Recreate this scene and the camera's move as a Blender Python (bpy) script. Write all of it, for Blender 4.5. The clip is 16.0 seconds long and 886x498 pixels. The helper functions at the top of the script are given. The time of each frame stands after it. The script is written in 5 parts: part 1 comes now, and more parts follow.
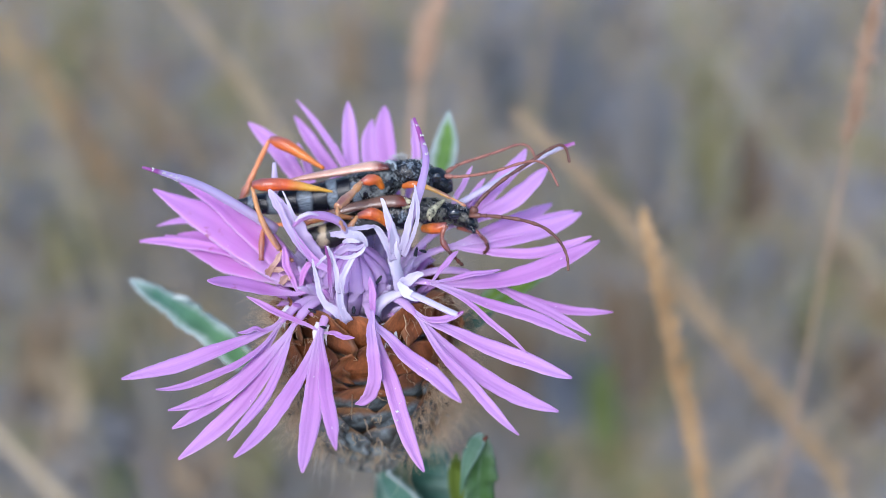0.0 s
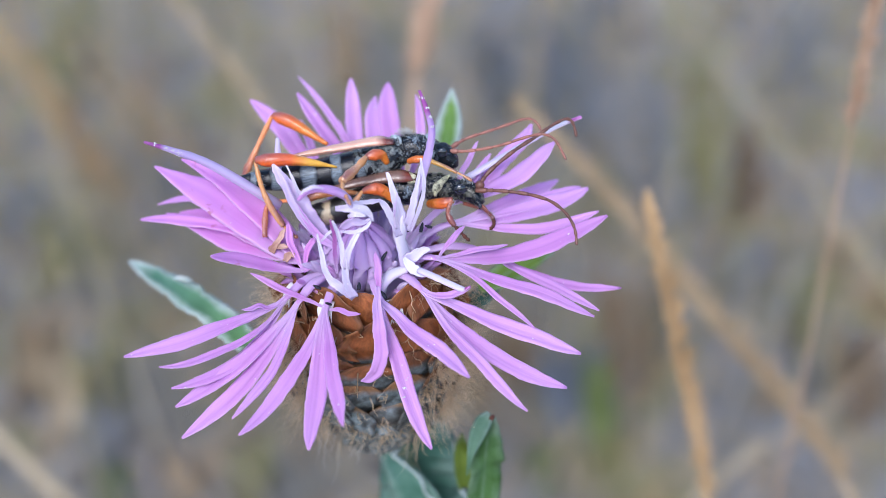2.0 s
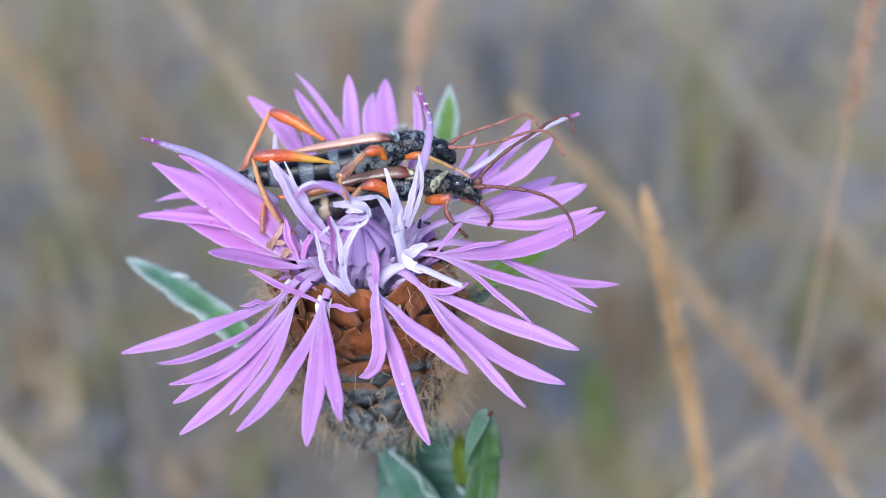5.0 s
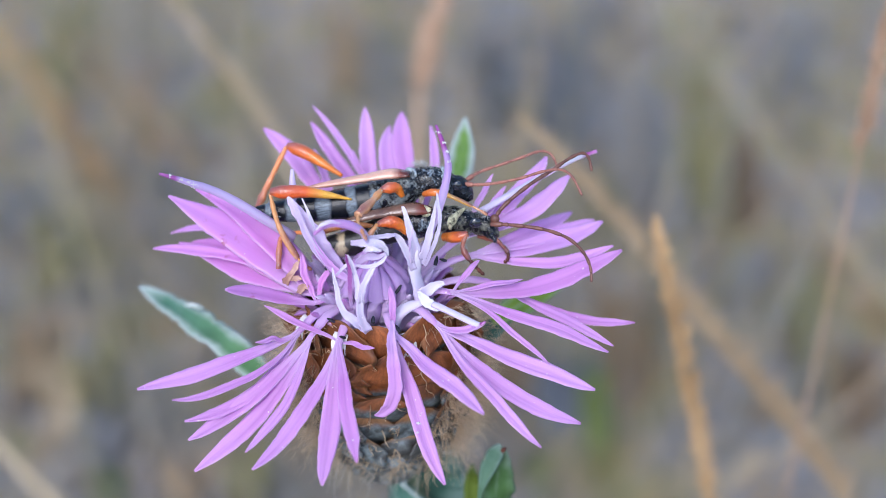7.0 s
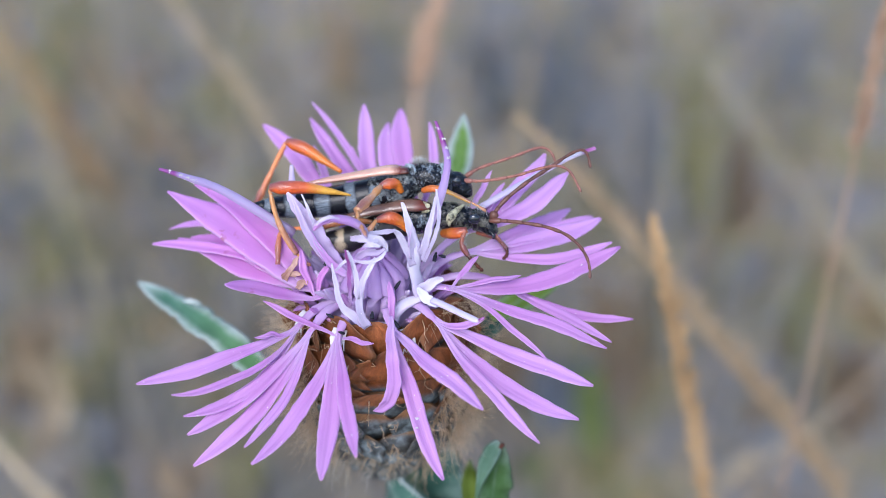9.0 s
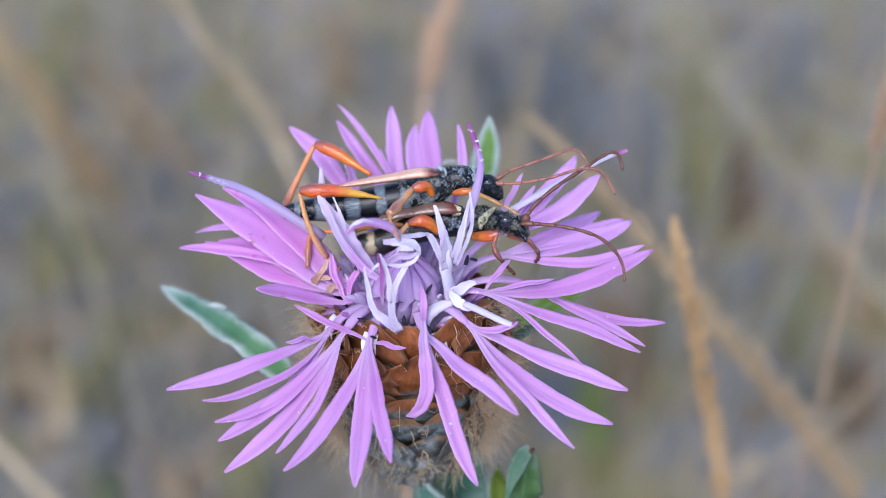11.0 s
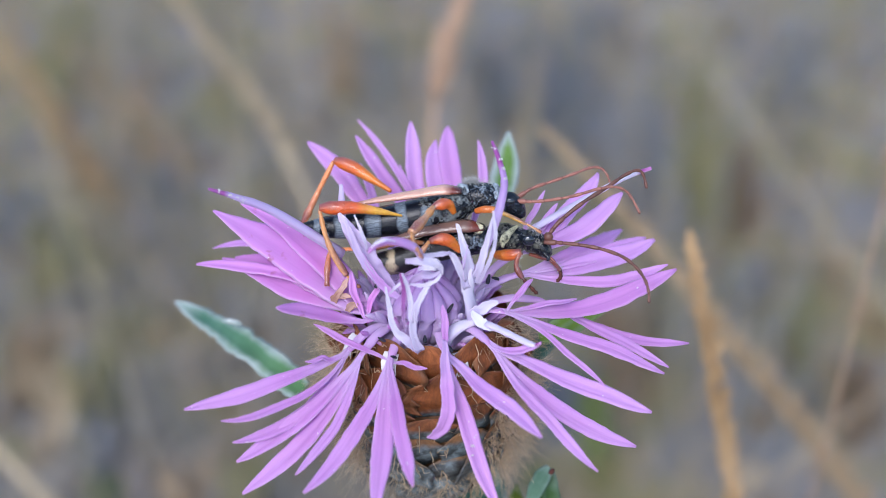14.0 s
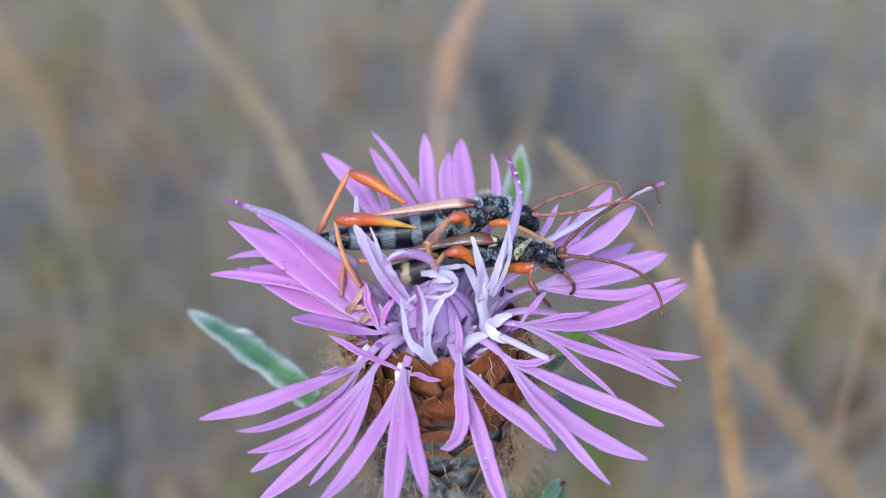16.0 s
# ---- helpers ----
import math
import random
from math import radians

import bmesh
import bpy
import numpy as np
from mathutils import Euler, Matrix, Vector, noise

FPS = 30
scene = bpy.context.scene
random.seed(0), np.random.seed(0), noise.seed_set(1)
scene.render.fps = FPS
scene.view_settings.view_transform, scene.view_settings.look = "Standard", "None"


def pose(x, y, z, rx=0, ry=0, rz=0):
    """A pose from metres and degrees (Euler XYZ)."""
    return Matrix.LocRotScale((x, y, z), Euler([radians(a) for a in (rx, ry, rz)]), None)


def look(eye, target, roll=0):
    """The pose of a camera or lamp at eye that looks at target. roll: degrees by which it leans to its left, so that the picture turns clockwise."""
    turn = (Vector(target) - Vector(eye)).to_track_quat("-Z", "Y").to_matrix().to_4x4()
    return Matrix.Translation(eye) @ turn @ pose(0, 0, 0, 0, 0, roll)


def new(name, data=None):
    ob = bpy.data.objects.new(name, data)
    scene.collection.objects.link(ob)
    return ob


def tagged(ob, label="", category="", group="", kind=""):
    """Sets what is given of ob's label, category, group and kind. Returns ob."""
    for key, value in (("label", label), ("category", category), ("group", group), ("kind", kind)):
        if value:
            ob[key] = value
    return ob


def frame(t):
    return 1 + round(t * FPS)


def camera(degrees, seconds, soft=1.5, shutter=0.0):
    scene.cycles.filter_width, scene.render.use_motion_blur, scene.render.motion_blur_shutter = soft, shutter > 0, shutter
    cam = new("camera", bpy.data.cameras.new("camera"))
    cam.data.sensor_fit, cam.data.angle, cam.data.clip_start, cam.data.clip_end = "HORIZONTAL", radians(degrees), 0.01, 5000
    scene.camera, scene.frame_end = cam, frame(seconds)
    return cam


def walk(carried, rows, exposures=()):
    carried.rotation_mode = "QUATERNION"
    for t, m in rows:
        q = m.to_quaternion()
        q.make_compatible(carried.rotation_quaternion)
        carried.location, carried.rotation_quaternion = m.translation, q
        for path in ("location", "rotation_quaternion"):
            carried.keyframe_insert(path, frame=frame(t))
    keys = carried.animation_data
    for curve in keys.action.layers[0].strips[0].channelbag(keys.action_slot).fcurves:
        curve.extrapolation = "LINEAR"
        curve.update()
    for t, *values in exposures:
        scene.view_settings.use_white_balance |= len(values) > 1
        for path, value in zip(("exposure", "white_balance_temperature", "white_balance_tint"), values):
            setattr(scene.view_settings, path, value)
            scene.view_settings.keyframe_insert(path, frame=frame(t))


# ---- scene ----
cam = camera(41.94, 16.0, soft=0.5)
PATH = [
    (0, (0.001642, 0.002038, 0.502004), (0.0043, 1.6461, -0.6368), 1.039),
    (0.5, (0.002184, 0.001884, 0.500777), (0.009, 1.6465, -0.6374), 1.015),
    (1, (0.001028, 0.001369, 0.500537), (0.01, 1.6469, -0.6361), 1.025),
    (1.5, (0.001909, 0.001609, 0.50043), (0.0088, 1.6448, -0.6397), 0.800),
    (2, (0.000846, 0.001918, 0.499939), (0.0132, 1.6464, -0.6382), 0.922),
    (2.5, (0.000559, 0.001527, 0.499761), (0.0078, 1.6474, -0.6364), 0.744),
    (3, (0.0005, 0.001305, 0.499656), (0.0114, 1.6462, -0.6379), 0.854),
    (3.5, (0.000651, 0.001633, 0.499667), (0.013, 1.6473, -0.6368), 0.812),
    (6, (0.000757, 0.001896, 0.499609), (0.0225, 1.6471, -0.6374), 1.149),
    (6.5, (6.6e-05, 0.002653, 0.500353), (0.0212, 1.6466, -0.6384), 1.205),
    (7, (-0.000461, 0.003238, 0.501571), (0.0181, 1.6511, -0.6316), 1.600),
    (7.5, (-0.000619, 0.003334, 0.501314), (0.0206, 1.6483, -0.6361), 1.581),
    (8, (-0.000371, 0.003478, 0.501635), (0.024, 1.6529, -0.6293), 1.842),
    (8.5, (0.000344, 0.003159, 0.501586), (0.0241, 1.6543, -0.6267), 1.770),
    (9, (-0.000742, 0.002932, 0.501427), (0.0266, 1.651, -0.6313), 1.933),
    (11.5, (-0.003142, 0.003633, 0.500863), (0.029, 1.655, -0.6269), 1.903),
    (12, (-0.002801, 0.003613, 0.500744), (0.0235, 1.6546, -0.6278), 1.708),
    (12.5, (-0.004267, 0.003461, 0.500622), (0.0257, 1.6557, -0.626), 1.871),
    (13, (-0.004299, 0.004126, 0.501088), (0.0196, 1.6593, -0.6213), 1.794),
    (13.5, (-0.004946, 0.004111, 0.500664), (0.0267, 1.6597, -0.621), 2.015),
    (14, (-0.00465, 0.005048, 0.501143), (0.0281, 1.6595, -0.6221), 2.245),
    (14.5, (-0.005075, 0.005421, 0.50191), (0.0263, 1.6598, -0.6216), 2.529),
    (15, (-0.00604, 0.005408, 0.502469), (0.0256, 1.6663, -0.6113), 2.689),
    (15.5, (-0.005569, 0.005805, 0.502598), (0.027, 1.662, -0.6181), 2.801),
    (16, (-0.005742, 0.004777, 0.501597), (0.0286, 1.6676, -0.6092), 2.752),
]
EXPOSURES = [(t, stops, 6050, 14) for t, stops in ((0, 0.94), (1, 1.0), (3.5, 1.02), (6.5, 1.0), (7.5, 0.95), (9, 0.93), (12.5, 0.92), (13, 0.87), (16, 0.85))]
walk(cam, [(t, look(eye, target, roll)) for t, eye, target, roll in PATH], EXPOSURES)
cam.data.dof.use_dof = True
cam.data.dof.focus_distance = 0.0795
cam.data.dof.aperture_fstop = 20.0

# ---------------------------------------------------------------- light
world = bpy.data.worlds.new("sky")
scene.world = world
world.use_nodes = True
wn = world.node_tree.nodes
sky = wn.new("ShaderNodeTexSky")
sky.sky_type, sky.sun_disc = "NISHITA", False
sky.sun_elevation, sky.sun_rotation = radians(38), radians(200)
sky.dust_density = 1.0
world.node_tree.links.new(sky.outputs[0], wn["Background"].inputs[0])
wn["Background"].inputs[1].default_value = 0.13
sun = new("sun", bpy.data.lights.new("sun", "SUN"))
sun.data.energy, sun.data.angle, sun.data.color = 1.5, radians(32), (1.0, 0.97, 0.93)
sun.matrix_world = look((-0.6, -1.6, 1.9), (0, 0, 0))

MM = 0.001
FLOWER = Vector((-0.0047, 0.0715, 0.4512))   # centre of the receptacle


# ---------------------------------------------------------------- materials
class Nodes:
    """A small builder of node materials."""

    def __init__(self, name, rough=0.6, spec=0.4, coat=0.0):
        self.mat = bpy.data.materials.new(name)
        self.mat.use_nodes = True
        self.tree = self.mat.node_tree
        self.bsdf = self.tree.nodes["Principled BSDF"]
        self.bsdf.inputs["Roughness"].default_value = rough
        self.bsdf.inputs["Specular IOR Level"].default_value = spec
        self.bsdf.inputs["Coat Weight"].default_value = coat
        self.bsdf.inputs["Coat Roughness"].default_value = 0.1

    def add(self, kind, **props):
        node = self.tree.nodes.new(kind)
        for key, value in props.items():
            node.inputs[key].default_value = value
        return node

    def link(self, a, b):
        self.tree.links.new(a, b)

    def coord(self, out="Object"):
        return self.add("ShaderNodeTexCoord").outputs[out]

    def noise(self, scale, detail=4.0, rough=0.6, vec=None):
        node = self.add("ShaderNodeTexNoise")
        node.inputs["Scale"].default_value, node.inputs["Detail"].default_value = scale, detail
        node.inputs["Roughness"].default_value = rough
        self.link(vec or self.coord(), node.inputs["Vector"])
        return node.outputs["Fac"]

    def ramp(self, fac, *stops):
        node = self.add("ShaderNodeValToRGB")
        el = node.color_ramp.elements
        while len(el) < len(stops):
            el.new(0.5)
        for e, (p, c) in zip(el, stops):
            e.position, e.color = p, (*c, 1)
        self.link(fac, node.inputs[0])
        return node.outputs[0]

    def mix(self, fac, a, b, mode="MIX"):
        node = self.tree.nodes.new("ShaderNodeMix")
        node.data_type, node.blend_type = "RGBA", mode
        for value, slot in ((fac, 0), (a, 6), (b, 7)):
            if isinstance(value, (int, float)):
                node.inputs[slot].default_value = value
            elif isinstance(value, tuple):
                node.inputs[slot].default_value = (*value, 1)
            else:
                self.link(value, node.inputs[slot])
        return node.outputs[2]

    def math(self, op, a, b=0.0, c=0.0):
        node = self.tree.nodes.new("ShaderNodeMath")
        node.operation = op
        for n, value in enumerate((a, b, c)):
            if isinstance(value, (int, float)):
                node.inputs[n].default_value = value
            else:
                self.link(value, node.inputs[n])
        return node.outputs[0]

    def uv(self):
        """u across and v along a blade or a tube."""
        sep = self.add("ShaderNodeSeparateXYZ")
        self.link(self.coord("UV"), sep.inputs[0])
        return sep.outputs[0], sep.outputs[1]

    def random(self):
        return self.add("ShaderNodeObjectInfo").outputs["Random"]

    def colour(self, out):
        self.link(out, self.bsdf.inputs["Base Color"])

    def bump(self, height, strength, distance):
        node = self.add("ShaderNodeBump", Strength=strength, Distance=distance)
        self.link(height, node.inputs["Height"])
        self.link(node.outputs[0], self.bsdf.inputs["Normal"])

    def sheer(self, colour, part):
        """Light that comes through from the far side."""
        tr = self.add("ShaderNodeBsdfTranslucent")
        self.link(colour, tr.inputs["Color"])
        mix = self.add("ShaderNodeMixShader")
        mix.inputs[0].default_value = part
        self.link(self.bsdf.outputs[0], mix.inputs[1])
        self.link(tr.outputs[0], mix.inputs[2])
        self.link(mix.outputs[0], self.tree.nodes["Material Output"].inputs[0])


def petal_material(name, base, middle, tip, magenta=0.0, vary=0.3, vein=1.0, stains=0.0):
    n = Nodes(name, rough=0.46, spec=0.4)
    u, v = n.uv()
    stops = [(0.0, base), (0.10, base), (0.36, middle), (0.92, tip)]
    if magenta:
        stops = [(0.0, base), (magenta, middle), (magenta + 0.07, (0.36, 0.05, 0.33)), (0.97, tip)]
    col = n.ramp(v, *stops)
    lot = n.random()
    col = n.mix(n.math("MULTIPLY", n.math("MAXIMUM", n.math("SUBTRACT", lot, 0.4), 0.0), vary * 1.6), col, (0.74, 0.52, 0.92))
    col = n.mix(n.math("MULTIPLY", n.math("MAXIMUM", n.math("SUBTRACT", 0.4, lot), 0.0), vary * 2.2), col, (0.60, 0.17, 0.56))
    stretch = n.add("ShaderNodeCombineXYZ")
    n.link(n.math("ADD", u, n.math("MULTIPLY", n.random(), 9.0)), stretch.inputs[0])
    n.link(n.math("MULTIPLY", v, 0.35), stretch.inputs[1])
    veins = n.noise(5.5, 3, 0.5, stretch.outputs[0])
    col = n.mix(n.ramp(veins, (0.36, (0.16 * vein,) * 3), (0.6, (0, 0, 0))), col, (0.44, 0.14, 0.52))
    edge = n.math("ABSOLUTE", n.math("SUBTRACT", u, 0.5))
    groove = n.ramp(n.math("ADD", edge, n.math("MULTIPLY", n.math("SUBTRACT", veins, 0.5), 0.14)), (0.0, (0.3 * vein,) * 3), (0.045, (0.15 * vein,) * 3), (0.15, (0, 0, 0)))
    col = n.mix(groove, col, (0.36, 0.12, 0.46))
    col = n.mix(n.ramp(edge, (0.41, (0, 0, 0)), (0.5, (0.6, 0.6, 0.6))), col, (0.86, 0.68, 0.94))
    col = n.mix(n.math("MULTIPLY", n.noise(380, 4), 0.17 * vein), col, (0.84, 0.62, 0.92))
    if stains:
        blot = n.math("MULTIPLY", n.ramp(n.noise(520, 3, 0.6), (0.64, (0, 0, 0)), (0.70, (stains, stains, stains))), n.ramp(v, (0.45, (0, 0, 0)), (0.6, (0.8, 0.8, 0.8))))
        col = n.mix(blot, col, (0.42, 0.10, 0.16))
    # stray grains of pollen
    col = n.mix(n.ramp(n.noise(3800, 1.0, 0.4), (0.775, (0, 0, 0)), (0.80, (0.9, 0.9, 0.9))), col, (0.88, 0.84, 0.90))
    n.colour(col)
    n.bump(n.math("ADD", n.math("MULTIPLY", veins, 1.2), n.math("MULTIPLY", n.noise(7000, 3), 0.35)), 0.6 * max(vein, 0.3), 0.00016)
    n.sheer(col, 0.4)
    return n.mat


PETAL = petal_material("petal", (0.68, 0.48, 0.77), (0.64, 0.293, 0.685), (0.71, 0.375, 0.765))
PALE_PETAL = petal_material("pale_petal", (0.70, 0.50, 0.80), (0.70, 0.37, 0.76), (0.76, 0.44, 0.83), vein=0.7)
PINK_PETAL = petal_material("pink_petal", (0.70, 0.44, 0.76), (0.70, 0.30, 0.71), (0.71, 0.34, 0.76), vein=0.4, stains=1.0)
TUBE = petal_material("corolla_tube", (0.68, 0.58, 0.79), (0.71, 0.52, 0.81), (0.64, 0.30, 0.69), vary=0.1)
WHITE = petal_material("white_floret", (0.62, 0.56, 0.74), (0.73, 0.70, 0.84), (0.82, 0.80, 0.90), vary=0.0, vein=0.3)
LILAC = petal_material("lilac_floret", (0.60, 0.46, 0.72), (0.66, 0.55, 0.78), (0.75, 0.67, 0.85), vary=0.1, vein=0.3)
BUD = petal_material("bud", (0.62, 0.54, 0.76), (0.60, 0.47, 0.75), (0.56, 0.33, 0.70), vary=0.2)
ANTHER = petal_material("anther_tube", (0.66, 0.60, 0.80), (0.54, 0.44, 0.74), (0.42, 0.10, 0.40), magenta=0.74, vary=0.1)
PALE_ANTHER = petal_material("pale_anther_tube", (0.70, 0.66, 0.84), (0.82, 0.80, 0.91), (0.66, 0.26, 0.62), magenta=0.78, vary=0.0, vein=0.2)
PURPLE_ANTHER = petal_material("purple_anther_tube", (0.68, 0.64, 0.82), (0.48, 0.30, 0.66), (0.42, 0.09, 0.42), magenta=0.74, vary=0.0, vein=0.6)
# whitest of the floret colours: a highlight put into the pigment
HIGHLIGHT_WHITE = petal_material("floret_highlight", (0.80, 0.80, 0.88), (0.86, 0.87, 0.92), (0.84, 0.84, 0.92), vary=0.0, vein=0.1)
ARCHED_ANTHER = petal_material("arched_anther_tube", (0.66, 0.60, 0.80), (0.58, 0.36, 0.70), (0.62, 0.30, 0.66), vary=0.0, vein=0.8)
STYLE = petal_material("magenta_style", (0.60, 0.44, 0.70), (0.46, 0.16, 0.50), (0.36, 0.06, 0.34), vary=0.0)


def scale_material(name, body, papery, split=0.38):
    """A scale: its blue-grey lower part, and the glossy papery appendage above."""
    n = Nodes(name, rough=0.48, spec=0.4, coat=0.06)
    u, v = n.uv()
    edge = n.math("ABSOLUTE", n.math("SUBTRACT", u, 0.5))
    lay = n.add("ShaderNodeCombineXYZ")
    n.link(n.math("ADD", n.math("MULTIPLY", u, 2.6), n.math("MULTIPLY", n.random(), 9.0)), lay.inputs[0])
    n.link(n.math("MULTIPLY", v, 0.55), lay.inputs[1])
    streak = n.math("ADD", n.math("MULTIPLY", n.noise(650, 5, 0.6), 0.5), n.math("MULTIPLY", n.noise(5, 5, 0.7, lay.outputs[0]), 0.5))
    brown = n.ramp(streak, (0.34, tuple(c * 0.34 for c in papery)), (0.5, papery), (0.66, tuple(min(1, c * 1.9) for c in papery)))
    low = n.ramp(n.noise(900, 5, 0.7), (0.36, tuple(c * 0.10 for c in body)), (0.5, tuple(c * 0.55 for c in body)), (0.68, tuple(c * 1.5 for c in body)))
    border = n.math("ADD", v, n.math("MULTIPLY", n.math("SUBTRACT", n.noise(800, 3), 0.5), 0.25))
    col = n.mix(n.ramp(border, (split - 0.07, (1, 1, 1)), (split + 0.07, (0, 0, 0))), brown, low)
    rim = n.math("MULTIPLY", n.ramp(edge, (0.36, (0, 0, 0)), (0.5, (1, 1, 1))), n.ramp(v, (split, (0.1, 0.1, 0.1)), (min(0.98, split + 0.2), (0.4, 0.4, 0.4))))
    col = n.mix(rim, col, (0.32, 0.17, 0.075))
    col = n.mix(n.math("MULTIPLY", n.random(), 0.35), col, (0.07, 0.035, 0.02))
    n.colour(col)
    n.bump(n.math("ADD", n.noise(1900, 5), n.math("MULTIPLY", streak, 2.5)), 0.5, 0.00016)
    n.sheer(col, 0.12)
    return n.mat


def plain_material(name, dark, light, scale, rough=0.6, spec=0.3, relief=0.0001, sheer=0.0, mid=None):
    n = Nodes(name, rough=rough, spec=spec)
    stops = [(0.3, dark), (0.7, light)] if mid is None else [(0.25, dark), (0.5, mid), (0.75, light)]
    col = n.ramp(n.noise(scale, 5), *stops)
    col = n.mix(n.math("MULTIPLY", n.random(), 0.25), col, dark)
    n.colour(col)
    if relief:
        n.bump(n.noise(scale * 3.3, 4), 0.5, relief)
    if sheer:
        n.sheer(col, sheer)
    return n.mat


def leaf_material(name, dark, light, woolly=1.0, midrib=0.5):
    n = Nodes(name, rough=0.7, spec=0.25)
    u, v = n.uv()
    edge = n.math("ABSOLUTE", n.math("SUBTRACT", u, 0.5))
    edge = n.math("ADD", edge, n.math("MULTIPLY", n.math("SUBTRACT", n.noise(420, 4), 0.5), 0.45))
    col = n.ramp(n.noise(420, 5), (0.3, dark), (0.75, light))
    col = n.mix(n.ramp(v, (0.1, (0.55 * woolly,) * 3), (0.7, (0, 0, 0))), col, (0.13, 0.27, 0.06))
    wool = n.math("ADD", n.ramp(edge, (0.16, (0, 0, 0)), (0.54, (woolly, woolly, woolly))), n.math("MULTIPLY", n.noise(260, 5), 0.4))
    wool = n.math("ADD", wool, n.ramp(v, (0.78, (0, 0, 0)), (1.0, (0.8 * min(1, woolly + 0.1),) * 3)))
    col = n.mix(n.ramp(wool, (0.24, (0, 0, 0)), (1.0, (1, 1, 1))), col, (0.42, 0.50, 0.49))
    rib = n.ramp(edge, (0.0, (midrib, midrib, midrib)), (0.05, (0, 0, 0)))
    col = n.mix(rib, col, (0.42, 0.54, 0.50))
    side = n.math("ABSOLUTE", n.math("SUBTRACT", edge, 0.26))
    col = n.mix(n.ramp(side, (0.0, (midrib * 0.35,) * 3), (0.045, (0, 0, 0))), col, (0.36, 0.48, 0.45))
    n.colour(col)
    n.bump(n.noise(1500, 4), 0.6, 0.00015)
    n.sheer(col, 0.2)
    return n.mat


def abdomen_material():
    """Glossy black rings, grey with lying hairs between them."""
    n = Nodes("abdomen", rough=0.2, spec=0.3, coat=0.12)
    u, v = n.uv()
    worn = n.math("ADD", n.math("MULTIPLY", v, 5.4), n.math("MULTIPLY", n.math("SUBTRACT", n.noise(500, 4), 0.5), 0.4))
    ring = n.math("FRACT", worn)
    band = n.ramp(ring, (0.0, (0, 0, 0)), (0.48, (0, 0, 0)), (0.58, (1, 1, 1)), (0.86, (1, 1, 1)), (0.97, (0, 0, 0)))
    lay = n.add("ShaderNodeCombineXYZ")
    n.link(n.math("MULTIPLY", v, 22.0), lay.inputs[0])
    n.link(n.math("MULTIPLY", u, 60.0), lay.inputs[1])
    nap = n.noise(1.0, 4, 0.65, lay.outputs[0])
    hair = n.math("MULTIPLY", band, n.ramp(nap, (0.34, (0.25, 0.25, 0.25)), (0.62, (1, 1, 1))))
    n.colour(n.mix(hair, (0.004, 0.006, 0.011), (0.18, 0.225, 0.27)))
    n.link(n.math("MULTIPLY_ADD", band, 0.3, 0.16), n.bsdf.inputs["Roughness"])
    n.bump(n.math("ADD", n.math("MULTIPLY", nap, 0.6), n.math("MULTIPLY", band, 0.8)), 0.5, 0.00012)
    return n.mat


def hairy_black(name, hair, amount, scale=1400):
    """Pitted, glossy blue-black cuticle under patches of lying hairs."""
    n = Nodes(name, rough=0.2, spec=0.3, coat=0.18)
    patches = n.math("ADD", n.math("MULTIPLY", n.noise(scale, 3), 0.75), n.math("MULTIPLY", n.noise(scale * 4, 3), 0.25))
    fac = n.ramp(patches, (0.52 - amount * 0.3, (0, 0, 0)), (0.74 - amount * 0.3, (1, 1, 1)))
    n.colour(n.mix(fac, (0.004, 0.006, 0.010), hair))
    n.link(n.math("MULTIPLY_ADD", fac, 0.4, 0.16), n.bsdf.inputs["Roughness"])
    n.bump(n.math("ADD", n.math("MULTIPLY", n.noise(4600, 3), 0.25), n.noise(1700, 2)), 0.9, 0.0003)
    return n.mat


def elytron_material(name, tone=1.0):
    n = Nodes(name, rough=0.26, spec=0.7, coat=0.6)
    u, v = n.uv()
    col = n.ramp(v, (0.0, (0.035, 0.012, 0.008)), (0.12, (0.17, 0.03, 0.016)), (0.24, (0.72 * tone, 0.42 * tone, 0.31 * tone)), (1.0, (0.58 * tone, 0.30 * tone, 0.21 * tone)))
    col = n.mix(n.math("MULTIPLY", n.noise(1600, 4), 0.25), col, (0.12, 0.035, 0.02))
    n.colour(col)
    n.bump(n.math("ADD", n.noise(6000, 2), n.math("MULTIPLY", n.noise(1800, 3), 1.4)), 0.6, 0.00014)
    return n.mat


def leg_material(name, near, far, end, rough=0.34):
    """Colours from the hip to the foot."""
    n = Nodes(name, rough=rough, spec=0.5, coat=0.5)
    u, v = n.uv()
    col = n.ramp(v, (0.0, near), (0.32, near), (0.5, far), (0.88, far), (1.0, end))
    above = n.ramp(n.math("ABSOLUTE", n.math("SUBTRACT", u, 0.25)), (0.09, (1, 1, 1)), (0.25, (0, 0, 0)))
    above = n.math("MULTIPLY", above, n.ramp(v, (0.45, (0, 0, 0)), (0.85, (0.8, 0.8, 0.8))))
    col = n.mix(above, col, (0.20, 0.065, 0.075))
    col = n.mix(n.ramp(n.noise(1700, 5, 0.7), (0.45, (0, 0, 0)), (0.78, (0.4, 0.4, 0.4))), col, (0.26, 0.06, 0.02))
    n.colour(col)
    n.bump(n.math("ADD", n.noise(5000, 3), n.noise(1600, 3)), 0.7, 0.00016)
    return n.mat


